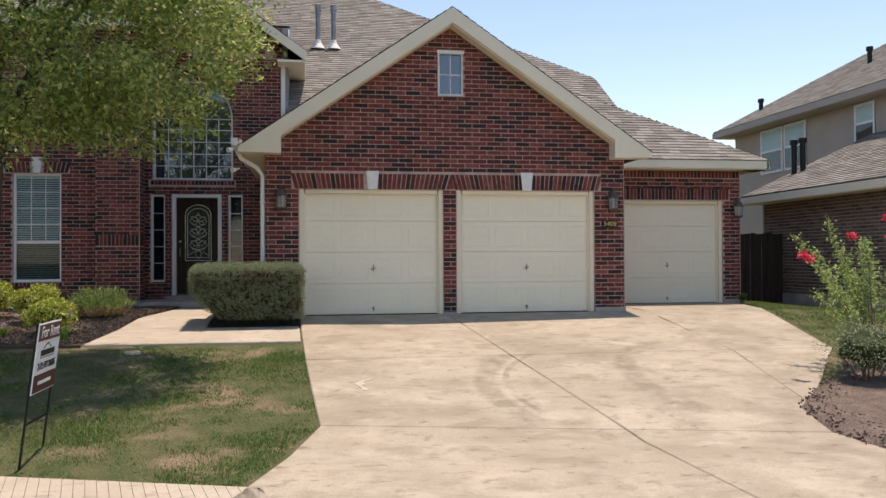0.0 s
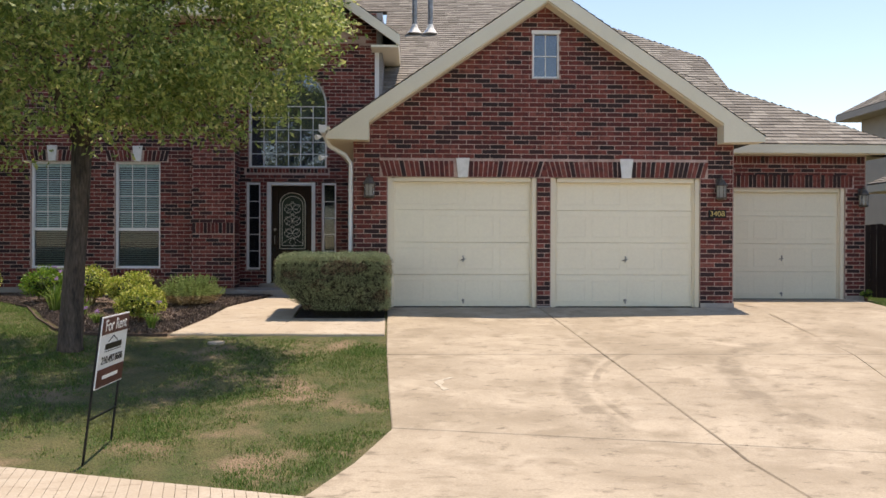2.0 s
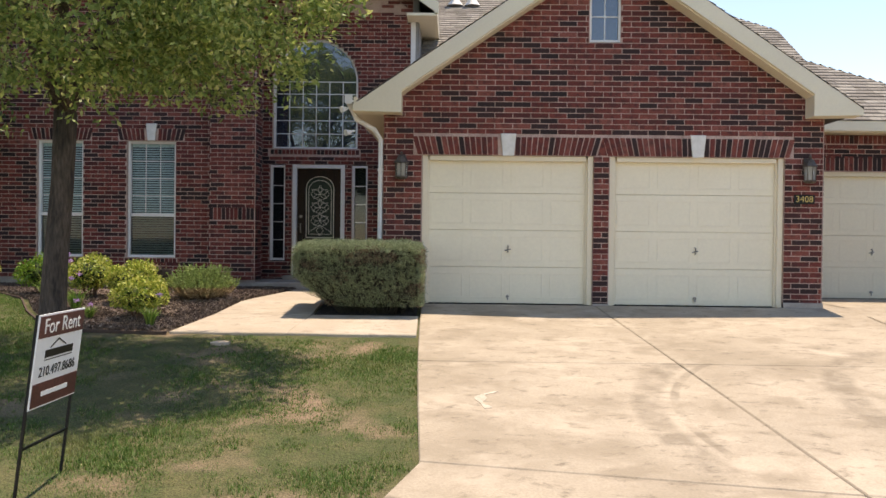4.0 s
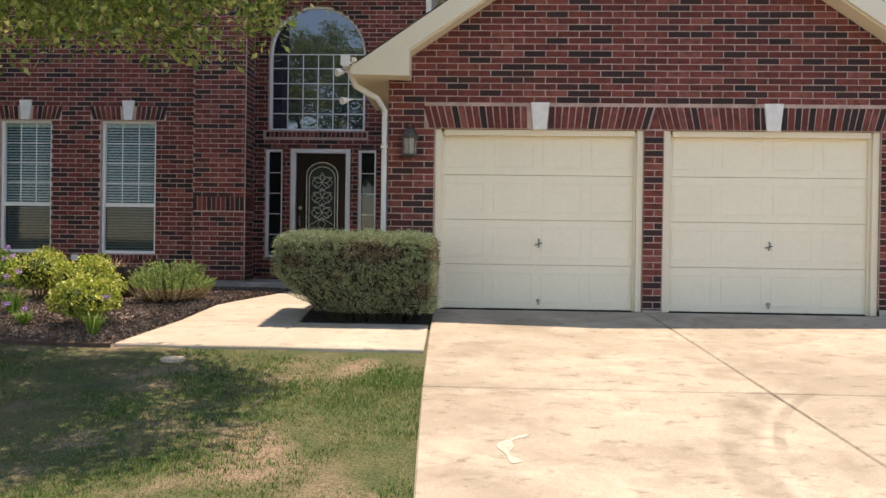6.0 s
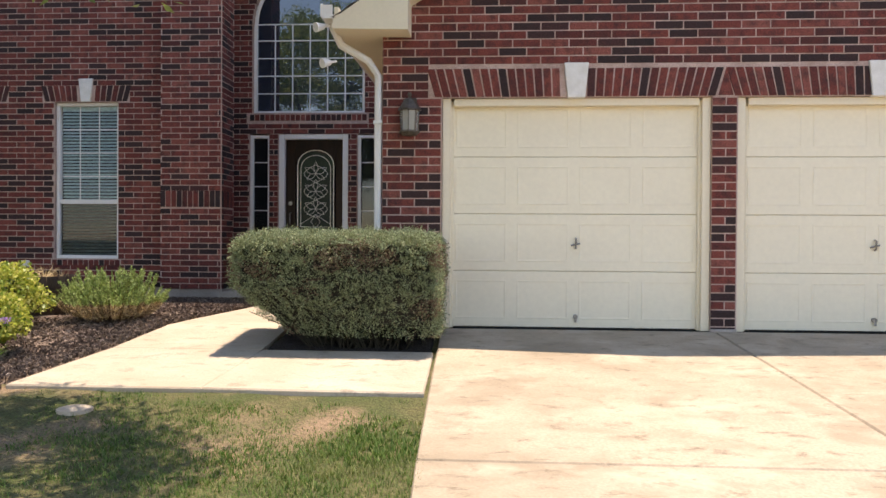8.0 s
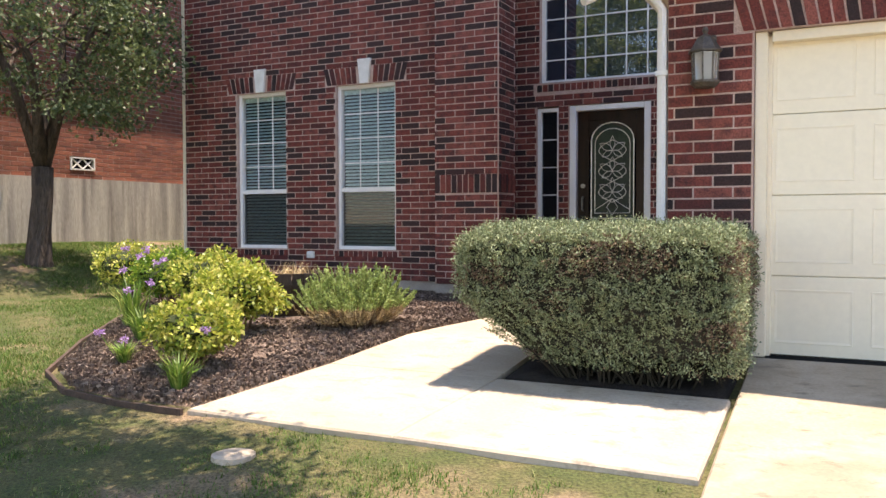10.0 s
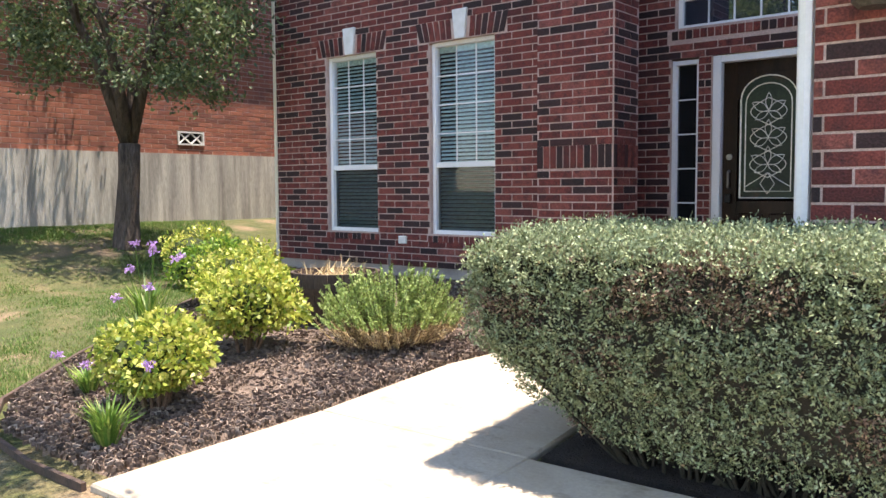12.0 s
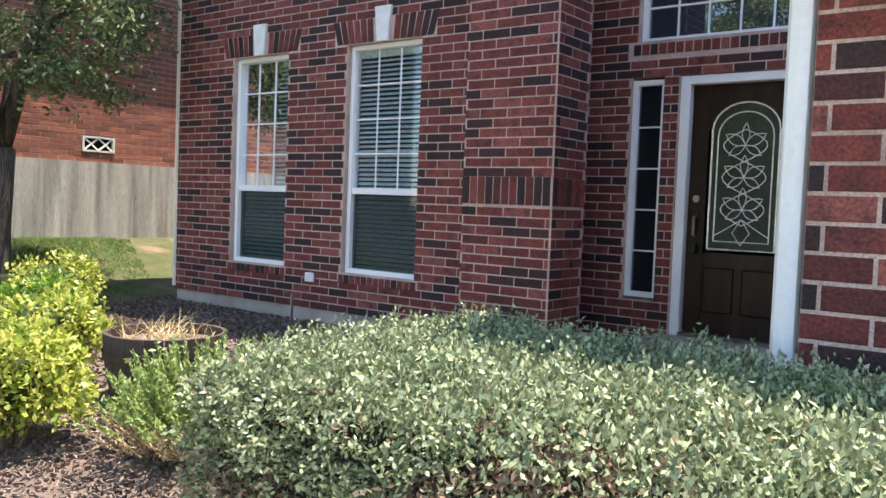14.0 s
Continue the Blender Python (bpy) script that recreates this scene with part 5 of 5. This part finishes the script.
def undercut(P):
    t = np.clip((0.45 - P[:, 2]) / 0.4, 0, 1)
    left = np.clip((mid[0] + 0.25 - P[:, 0]) / 1.0, 0, 1)
    P[:, 0] += t * left * 0.42
    P[:, 1] += t * np.where(P[:, 1] < mid[1], 1, -1) * (0.09 + 0.14 * left)
    out = np.clip(np.abs(P[:, 0] - mid[0]) / (dx / 2), 0, 1) ** 10 + np.clip(np.abs(P[:, 1] - mid[1]) / (dy / 2), 0, 1) ** 8
    P[:, 2] -= np.clip(out, 0, 1.4) * 0.05 * (P[:, 2] > 0.7)
    near_wall = (P[:, 0] > -2.5) & (P[:, 1] > mid[1])
    P[:, 1] = np.where(near_wall, mid[1] + (P[:, 1] - mid[1]) * 0.8, P[:, 1])
    return P


P = undercut(P)
keep = rs.uniform(size=len(P)) > np.clip((0.35 - P[:, 2]) / 0.5, 0, 0.45)
P, N = P[keep], N[keep]
dry = np.array([noise.noise((q[0] * 2.6, q[1] * 5, q[2] * 5)) + 0.35 * noise.noise((q[0] * 11, q[1] * 11, q[2] * 11)) for q in P])
dry = (dry + 0.25 * ((P[:, 2] > 0.5) & (P[:, 2] < 0.8)) > 0.3) & (P[:, 2] < 0.84) & (rs.uniform(size=len(P)) < 0.6)
leaves("foliage", P[~dry], N[~dry], 0.0175, 0.0088, LEAF_HEDGE, hedge, 6, 0.75, "tiny grey green leaves")
leaves("dry_foliage", P[dry], N[dry], 0.022, 0.008, LEAF_DRY, hedge, 7, 0.9, "brown dry patches")
bm = bmesh.new()
rnd = random.Random(8)
for i in range(300):
    a = Vector((rnd.uniform(HX0 + 0.55, HX1 - 0.1), rnd.uniform(HY0 + 0.3, HY1 - 0.25), -0.08))
    b = Vector((rnd.uniform(HX0 + 0.02, HX1 - 0.02), rnd.uniform(HY0 + 0.02, HY1 - 0.02), rnd.uniform(0.2, HZ1 - 0.03)))
    a = a.lerp(Vector((b.x, b.y, a.z)), 0.55)
    a.x, a.y = max(a.x, HX0 + 0.6), min(max(a.y, HY0 + 0.3), 13.05)
    b.y = min(b.y, 13.2) if b.x > -2.5 else b.y
    tube(bm, [a, a.lerp(b, 0.5) + Vector((rnd.uniform(-0.05, 0.05), rnd.uniform(-0.05, 0.05), 0.02)), b], [0.009, 0.005, 0.002], 4, False)
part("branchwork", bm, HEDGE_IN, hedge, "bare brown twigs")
# Solid dark block painted as the shade inside the hedge, also blocking sun.
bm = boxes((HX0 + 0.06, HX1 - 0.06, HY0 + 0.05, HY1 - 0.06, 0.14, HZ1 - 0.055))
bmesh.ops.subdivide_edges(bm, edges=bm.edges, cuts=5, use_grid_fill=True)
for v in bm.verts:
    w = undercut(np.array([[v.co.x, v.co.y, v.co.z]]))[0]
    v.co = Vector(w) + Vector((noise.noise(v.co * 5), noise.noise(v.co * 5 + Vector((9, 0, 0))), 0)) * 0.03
part("core", bm, HEDGE_IN, hedge, "dark block standing in for inner shade")


def shrub(name, x, y, r, h, material, label, seed, leaf=(0.047, 0.026), n=4600, lumps=14, stems=9):
    z = ground_z(x, y) + 0.04
    t = thing(name, label, "shrub", (x, y, z), group="shrubs in the mulch bed")
    rs = np.random.RandomState(seed)
    rnd = random.Random(seed)
    cs, ns = [], []
    for i in range(lumps):
        a = 2 * math.pi * i / lumps * 2.4
        rr = r * (0.25 + 0.42 * ((i * 0.618) % 1))
        zc = h * (0.3 + 0.45 * ((i * 0.382 + 0.2) % 1) * (1.1 - rr / r * 0.4))
        c = np.array((rr * math.cos(a), rr * math.sin(a), zc))
        p, q = blob_points(rs, n // lumps, r * rs.uniform(0.34, 0.5), (1, 1, 0.85), 0.5)
        p = p + c
        ok = p[:, 2] > (0.1 + 0.16 * min(1.0, rr / r + 0.2)) * h
        cs.append(p[ok])
        ns.append(q[ok])
        if i < stems:
            bm = bmesh.new()
            tube(bm, [(c[0] * 0.2, c[1] * 0.2, -0.06), (c[0] * 0.55, c[1] * 0.55, zc * 0.5), tuple(c)], [0.014, 0.009, 0.004], 5)
            part("stem", bm, TWIG, t)
    # Dark lump in the middle, coloured as the shade between the leaves.
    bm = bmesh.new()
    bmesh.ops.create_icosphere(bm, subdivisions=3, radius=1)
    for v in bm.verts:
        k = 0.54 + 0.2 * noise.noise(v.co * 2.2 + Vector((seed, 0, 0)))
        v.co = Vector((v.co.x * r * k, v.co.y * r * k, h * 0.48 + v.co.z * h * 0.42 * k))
    part("shaded_core", bm, CORE_SHADE, t, "dark blob painted as shade inside the foliage")
    leaves("foliage", np.concatenate(cs), np.concatenate(ns), leaf[0], leaf[1], material, t, seed, 0.7, "dense small leaves")
    return t


shrub("shrub", -5.38, 11.88, 0.37, 0.57, LEAF_YELLOW, "golden yellow leafed shrub in mulch", 31)
shrub("shrub", -5.86, 12.85, 0.42, 0.67, LEAF_YELLOW, "large golden yellow leafed shrub by the barrel", 32, n=5600, lumps=18)
shrub("shrub", -6.72, 13.5, 0.42, 0.7, LEAF_YELLOW, "yellow green shrub near the house wall", 33, n=3600, lumps=16)
shrub("shrub", -7.6, 13.85, 0.45, 0.68, LEAF_GREEN, "bright green leafed shrub at the bed end", 34, n=3600, lumps=16)
shrub("shrub", -9.3, 14.9, 0.5, 0.7, LEAF_YELLOW, "yellow green shrub at the far bed end", 35, n=3000)


def spiky_bush(x, y, r, h, seed):
    z = ground_z(x, y) + 0.05
    t = thing("rosemary_bush", "feathery grey green bush with brown stems in mulch", "bush", (x, y, z))
    rnd = random.Random(seed)
    cs, ns = [], []
    bm = bmesh.new()
    for i in range(420):
        a, e = rnd.uniform(0, 2 * math.pi), rnd.uniform(0.15, 1.0)
        out = r * (1.15 - e * 0.6) * rnd.uniform(0.5, 1.05)
        tip = Vector((out * math.cos(a), out * math.sin(a), h * (0.35 + 0.65 * e) * rnd.uniform(0.75, 1.05)))
        root = Vector((tip.x * 0.25, tip.y * 0.25, -0.03))
        m = root.lerp(tip, 0.5) + Vector((tip.x * 0.12, tip.y * 0.12, -0.02))
        tube(bm, [root, m, tip], [0.005, 0.004, 0.0015], 4, False)
        for k in range(60):
            s = 0.3 + 0.7 * k / 59
            p = root.lerp(m, s * 2) if s < 0.5 else m.lerp(tip, s * 2 - 1)
            cs.append(p)
            ns.append((tip - m).normalized())
    tagged(part("brushwood", bm, TWIG, t, "brown woody stems"), kind="stuff")
    cs, ns = np.array([tuple(c) for c in cs]), np.array([tuple(c) for c in ns])
    dead = cs[:, 2] < h * 0.34
    leaves("foliage", cs[~dead], ns[~dead], 0.044, 0.014, LEAF_ROSEMARY, t, seed, 0.75, "needle like leaves")
    leaves("dead_foliage", cs[dead], ns[dead], 0.05, 0.007, STRAW, t, seed + 1, 0.6, "brown dead needles at the base")


spiky_bush(-5.08, 13.45, 0.58, 0.5, 41)


def flower_clump(x, y, h, seed, blooms=7, r=0.16, material=PURPLE):
    z = ground_z(x, y) + 0.05
    t = thing("flower_clump", "strap leafed clump with small purple flowers in mulch", "flowers", (x, y, z), group="purple flower clumps")
    rnd = random.Random(seed)
    v, f = [], []
    for i in range(90):
        a, o = rnd.uniform(0, 2 * math.pi), rnd.uniform(0.2, 1) * r
        hh = h * rnd.uniform(0.5, 1.0)
        d = Vector((math.cos(a), math.sin(a), 0))
        s = Vector((-d.y, d.x, 0)) * 0.006
        b = d * o * 0.4
        m, e = d * o * 0.8 + Vector((0, 0, hh * 0.65)), d * o * 1.7 + Vector((0, 0, hh))
        k = len(v)
        v += [b - s, b + s, m + s, m - s, e]
        f += [(k, k + 1, k + 2, k + 3), (k + 3, k + 2, k + 4)]
    mesh_ob("strap_leaves", v, f, BLADE, t)
    for i in range(blooms):
        a, o = rnd.uniform(0, 2 * math.pi), rnd.uniform(0.2, 1.4) * r
        top = Vector((o * math.cos(a) * 1.3, o * math.sin(a) * 1.3, h * rnd.uniform(1.0, 1.6)))
        bm = bmesh.new()
        tube(bm, [(o * 0.3 * math.cos(a), o * 0.3 * math.sin(a), 0), tuple(top)], 0.003, 4)
        part("stalk", bm, BLADE, t)
        rs = np.random.RandomState(seed * 50 + i)
        p, q = blob_points(rs, 34, 0.04, (1, 1, 0.8), 0.8)
        leaves("bloom", p + np.array(tuple(top)), q, 0.028, 0.014, material, t, seed + i, 0.5, "pale purple petals")


flower_clump(-5.1, 11.45, 0.24, 51, 1, 0.12)
flower_clump(-6.0, 11.85, 0.16, 52, 2, 0.1)
flower_clump(-6.45, 12.45, 0.3, 53, 2, 0.16)
flower_clump(-7.0, 12.85, 0.45, 54, 6, 0.2)

# half barrel planter
bx, by = -6.0, 13.82
bz = ground_z(bx, by) + 0.03
barrel = thing("barrel_planter", "weathered wooden half barrel planter with dry grass", "planter", (bx, by, bz))
for k in range(20):
    a0, a1 = 2 * math.pi * k / 20 + 0.008, 2 * math.pi * (k + 1) / 20 - 0.008
    bm = bmesh.new()
    rings = []
    for r0, z in ((0.27, -0.02), (0.315, 0.16), (0.335, 0.3), (0.34, 0.42)):
        rings.append([bm.verts.new((rr * math.cos(a), rr * math.sin(a), z)) for rr, a in ((r0, a0), (r0, a1), (r0 - 0.025, a1), (r0 - 0.025, a0))])
    for p, q in zip(rings, rings[1:]):
        for i in range(4):
            bm.faces.new((p[i], p[(i + 1) % 4], q[(i + 1) % 4], q[i]))
    bm.faces.new(rings[0][::-1])
    bm.faces.new(rings[-1])
    part("stave", bm, BARRELWOOD, barrel)
for r0, r1, z in ((0.285, 0.3, 0.04), (0.333, 0.341, 0.27)):
    bm = bmesh.new()
    n = 32
    ring = [[bm.verts.new((r * math.cos(2 * math.pi * i / n), r * math.sin(2 * math.pi * i / n), zz)) for i in range(n)] for r, zz in ((r0 + 0.003, z), (r1 + 0.003, z + 0.05))]
    for i in range(n):
        bm.faces.new((ring[0][i], ring[0][(i + 1) % n], ring[1][(i + 1) % n], ring[1][i]))
    part("hoop", bm, EDGING, barrel, "rusty iron hoop")
bm = bmesh.new()
lathe(bm, [(0.3, 0.3), (0.31, 0.36), (0.1, 0.38)], 20)
part("soil", bm, MULCH, barrel)
rnd = random.Random(61)
v, f = [], []
for i in range(150):
    a, o = rnd.uniform(0, 6.283), rnd.uniform(0, 0.28)
    b = Vector((o * math.cos(a), o * math.sin(a), 0.37))
    e = b + Vector((rnd.uniform(-0.16, 0.16), rnd.uniform(-0.16, 0.16), rnd.uniform(0.03, 0.17)))
    s = Vector((0.005, rnd.uniform(-0.005, 0.005), 0))
    k = len(v)
    v += [b - s, b + s, e]
    f += [(k, k + 1, k + 2)]
mesh_ob("dry_grass", v, f, STRAW, barrel, "straw coloured dry grass")

# flowering bush of the island bed
fb = thing("flowering_bush", "loose light green bush with red flowers", "bush", (5.05, 8.5, ground_z(5.05, 8.5) + 0.06))
bm = bmesh.new()
rnd, rs = random.Random(71), np.random.RandomState(71)
cs, ns = [], []
for i in range(22):
    a = rnd.uniform(0, 6.283)
    o = rnd.uniform(0.25, 1.05)
    tip = Vector((o * math.cos(a), o * math.sin(a), rnd.uniform(0.9, 1.85)))
    m = Vector((tip.x * 0.45, tip.y * 0.45, tip.z * 0.55))
    tube(bm, [(0, 0, -0.1), m, tip], [0.012, 0.008, 0.003], 5)
    for s in np.linspace(0.5, 1.0, 9):
        c = m.lerp(tip, (s - 0.5) * 2) if s > 0.5 else Vector((0, 0, 0)).lerp(m, s * 2)
        p, q = blob_points(rs, 26, 0.11, (1, 1, 0.9), 0.9)
        cs.append(p + np.array(tuple(c)))
        ns.append(q)
tagged(part("brushwood", bm, TWIG, fb), kind="stuff")
leaves("foliage", np.concatenate(cs), np.concatenate(ns), 0.05, 0.022, LEAF_ROSEMARY, fb, 72, 0.7)
for p in ((-1.0, -0.1, 1.4), (-0.5, -0.3, 1.62), (0.05, -0.2, 1.85), (-0.94, -0.15, 1.36), (0.3, 0.1, 1.6)):
    q, d = blob_points(rs, 60, 0.07, (1, 1, 0.8), 0.8)
    leaves("bloom", q + np.array(p), d, 0.04, 0.03, RED_FLOWER, fb, 73, 0.5, "red petals")
shrub("low_shrub", 4.6, 8.0, 0.58, 0.82, LEAF_HEDGE, "low olive green shrub in the island bed", 75, (0.03, 0.013), 4200, 16)
shrub("low_shrub", 4.75, 6.9, 0.4, 0.5, LEAF_HEDGE, "low olive green shrub in dark mulch", 76, (0.03, 0.013), 3600, 16)
shrub("corner_tuft", 7.0, 15.2, 0.13, 0.2, LEAF_GREEN, "small green tuft at the garage corner", 77, (0.04, 0.02), 300, 6, 4)

# rental sign, leaning over
sg = thing("yard_sign", "maroon and white rental sign leaning on black metal legs", "sign", (-4.03, 6.63, ground_z(-4.0, 6.6)), 90)
sg.matrix_world = Matrix.Translation((-4.03, 6.63, ground_z(-4.0, 6.6))) @ pose(0, 0, 0, 0, 7, 0) @ pose(0, 0, 0, 0, 0, 90) @ Matrix.Scale(1.06, 4)
for x in (-0.28, 0.268):
    part("leg", boxes((x, x + 0.012, -0.008, 0.008, -0.12, 1.07)), BLACK, sg, "black metal leg")
part("crossbar", boxes((-0.268, 0.268, -0.007, 0.007, 0.3, 0.312)), BLACK, sg)
part("panel", boxes((-0.28, 0.28, -0.018, -0.01, 0.53, 1.07)), SIGN_WHITE, sg)
part("top_band", boxes((-0.272, 0.272, -0.022, -0.0185, 0.935, 1.06)), SIGN_RED, sg, "maroon band")
part("bottom_band", boxes((-0.272, 0.272, -0.022, -0.0185, 0.54, 0.675)), SIGN_RED, sg, "maroon band")
text_mesh("lettering", "For Rent", 0.125, pose(0, -0.024, 0.997, 90, 0, 0), SIGN_WHITE, sg, 0.001, "white words For Rent")
part("logo", boxes((-0.17, 0.17, -0.021, -0.0185, 0.815, 0.86), (-0.17, 0.17, -0.021, -0.0185, 0.8, 0.805)), BLACK, sg, "dark plain logo shape")
part("roof_mark", prism([(-0.12, 0.872), (-0.02, 0.918), (0.08, 0.872), (0.072, 0.868), (-0.02, 0.908), (-0.112, 0.868)], -0.021, -0.0185), BLACK, sg)
text_mesh("number", "210.497.8686", 0.082, pose(0, -0.021, 0.735, 90, 0, 0), BLACK, sg, 0.001, "black phone number")
part("address_bar", boxes((-0.17, 0.15, -0.024, -0.0225, 0.595, 0.622)), SIGN_WHITE, sg)

# splash of white paint on the driveway
spill = [(0.24 * math.cos(a) * (1 + 0.12 * math.sin(5 * a)), 0.3 * math.sin(a)) for a in [1.7 + 2.3 * k / 12 for k in range(13)]]
spill += [(0.15 * math.cos(a) - 0.02 + 0.02 * math.sin(7 * a), 0.27 * math.sin(a)) for a in [4.0 - 2.3 * k / 12 for k in range(13)]]
v = [(-1.0 + x, 8.58 + y, ground_z(-1.0 + x, 8.58 + y) + 0.034) for x, y in spill]
v += [(x, y, z - 0.006) for x, y, z in v]
n = len(spill)
f = [(k, k + 1, 2 * 13 - 2 - k, 2 * 13 - 1 - k) for k in range(12)] + [(k, (k + 1) % n, n + (k + 1) % n, n + k) for k in range(n)]
tagged(mesh_ob("paint_spill", v, f, mat("faded_paint", (0.47, 0.415, 0.33), 0.8, (0.39, 0.335, 0.26), 14, 60, 0.1)), "dried white paint splash on the concrete driveway", "paint stain")

# irrigation cover, edging
cov = thing("valve_cover", "pale stone utility cover in the grass", "utility cover", (-4.05, 10.75, ground_z(-4.05, 10.75)))
bm = bmesh.new()
lathe(bm, [(0.115, -0.04), (0.11, 0.012), (0.085, 0.02)], 14)
part("lid", bm, WALKWAY, cov)
ed = [(-4.8, 11.17), (-5.3, 11.17), (-5.9, 11.25), (-6.45, 11.55), (-7.05, 12.35), (-7.65, 13.35), (-8.65, 14.55), (-9.95, 15.6)]
bm = bmesh.new()
for (xa, ya), (xb, yb3) in zip(ed, ed[1:]):
    za, zb = ground_z(xa, ya), ground_z(xb, yb3)
    d = Vector((yb3 - ya, xa - xb)).normalized() * 0.012
    q = [bm.verts.new(p) for p in ((xa - d.x, ya - d.y, za - 0.1), (xb - d.x, yb3 - d.y, zb - 0.1), (xb + d.x, yb3 + d.y, zb - 0.1), (xa + d.x, ya + d.y, za - 0.1), (xa - d.x, ya - d.y, za + 0.035), (xb - d.x, yb3 - d.y, zb + 0.035), (xb + d.x, yb3 + d.y, zb + 0.035), (xa + d.x, ya + d.y, za + 0.035))]
    for i in ((0, 1, 5, 4), (1, 2, 6, 5), (2, 3, 7, 6), (3, 0, 4, 7), (4, 5, 6, 7)):
        bm.faces.new([q[k] for k in i])
tagged(part("edging", bm, EDGING), "rusty brown metal edging along the mulch bed", "edging", kind="structure")


# grass and mulch chips
def inside(poly, x, y):
    c = False
    for (x0, y0), (x1, y1) in zip(poly, poly[1:] + poly[:1]):
        if (y0 > y) != (y1 > y) and x < x0 + (y - y0) * (x1 - x0) / (y1 - y0):
            c = not c
    return c


rnd = random.Random(90)
LAWNP = [(-1.9, 11.22), (-1.78, 9.9), (-1.68, 7.2), (-2.3, 5.5), (-4.56, 6.25), (-9.5, 6.85), (-13.2, 8), (-13.2, 18), (-10.2, 16.6), (-9.95, 15.6), (-8.65, 14.55), (-7.65, 13.35), (-7.05, 12.35), (-6.45, 11.55), (-5.9, 11.25), (-4.8, 11.2)]
EASTP = [(7.0, 15.2), (5.55, 10.0), (4.9, 8.9), (6.6, 8.7), (9.5, 8), (9.5, 17.9), (7.15, 17.9)]


def grass(name, poly, n, hmin, hmax, label):
    xs, ys = [p[0] for p in poly], [p[1] for p in poly]
    v, f = [], []
    done = 0
    while done < n:
        x, y = rnd.uniform(min(xs), max(xs)), rnd.uniform(min(ys), max(ys))
        if not inside(poly, x, y):
            continue
        d = noise.noise((x * 0.75, y * 0.75, 5.0)) + 0.6 * noise.noise((x * 3, y * 3, 2.0))
        strip = min(1.0, max(0.0, (y - 9.7) / 1.0)) * min(1.0, max(0.0, (x + 6.3) / 1.2)) if x < 0 else 0.0
        worn = math.exp(-((x + 3.0) / 0.7) ** 2 - ((y - 7.4) / 0.45) ** 2)
        d -= 0.32 * strip + 0.5 * worn
        if rnd.random() > 0.66 + d * 1.3:
            done += 0.5
            continue
        done += 1
        z = ground_z(x, y) - 0.012
        h = rnd.uniform(hmin, hmax) * (0.75 + 0.5 * max(0, d + 0.3))
        for k in range(3):
            a = rnd.uniform(0, 6.283)
            l = rnd.uniform(0.2, 1.0) * h
            w = 0.0045
            px, py = x + rnd.uniform(-0.02, 0.02), y + rnd.uniform(-0.02, 0.02)
            i = len(v)
            v += [(px - w * math.sin(a), py + w * math.cos(a), z), (px + w * math.sin(a), py - w * math.cos(a), z), (px + l * math.cos(a), py + l * math.sin(a), z + h)]
            f.append((i, i + 1, i + 2))
    return tagged(mesh_ob(name, v, f, GRASS), label, "grass", kind="stuff")


grass("grass", LAWNP, 150000, 0.022, 0.048, "short patchy lawn grass, green and straw coloured")
grass("grass_east", EASTP, 32000, 0.03, 0.06, "bright green grass strip by the fence")


def chips(name, poly, n):
    xs, ys = [p[0] for p in poly], [p[1] for p in poly]
    v, f = [], []
    k = 0
    while k < n:
        x, y = rnd.uniform(min(xs), max(xs)), rnd.uniform(min(ys), max(ys))
        if not inside(poly, x, y):
            continue
        k += 1
        z = ground_z(x, y) + rnd.uniform(0.04, 0.07)
        a, l, w, t = rnd.uniform(0, 6.283), rnd.uniform(0.005, 0.019), rnd.uniform(0.0016, 0.0034), rnd.uniform(-0.4, 0.4)
        c, s = math.cos(a), math.sin(a)
        i = len(v)
        for p, q, r in ((-l, -w, 0), (l, -w, 0), (l, w, 0), (-l, w, 0), (-l, 0, -0.02), (l, 0, -0.02)):
            v.append((x + p * c - q * s, y + p * s + q * c, z + p * t + r))
        f += [(i, i + 1, i + 2, i + 3), (i, i + 4, i + 5, i + 1), (i + 3, i + 2, i + 5, i + 4)]
    tagged(mesh_ob(name, v, f, CHIPS), "loose brown wood mulch chips", "mulch", kind="stuff")


chips("mulch_chips", BED, 62000)
chips("mulch_chips", RBED, 5000)
lay_bricks()
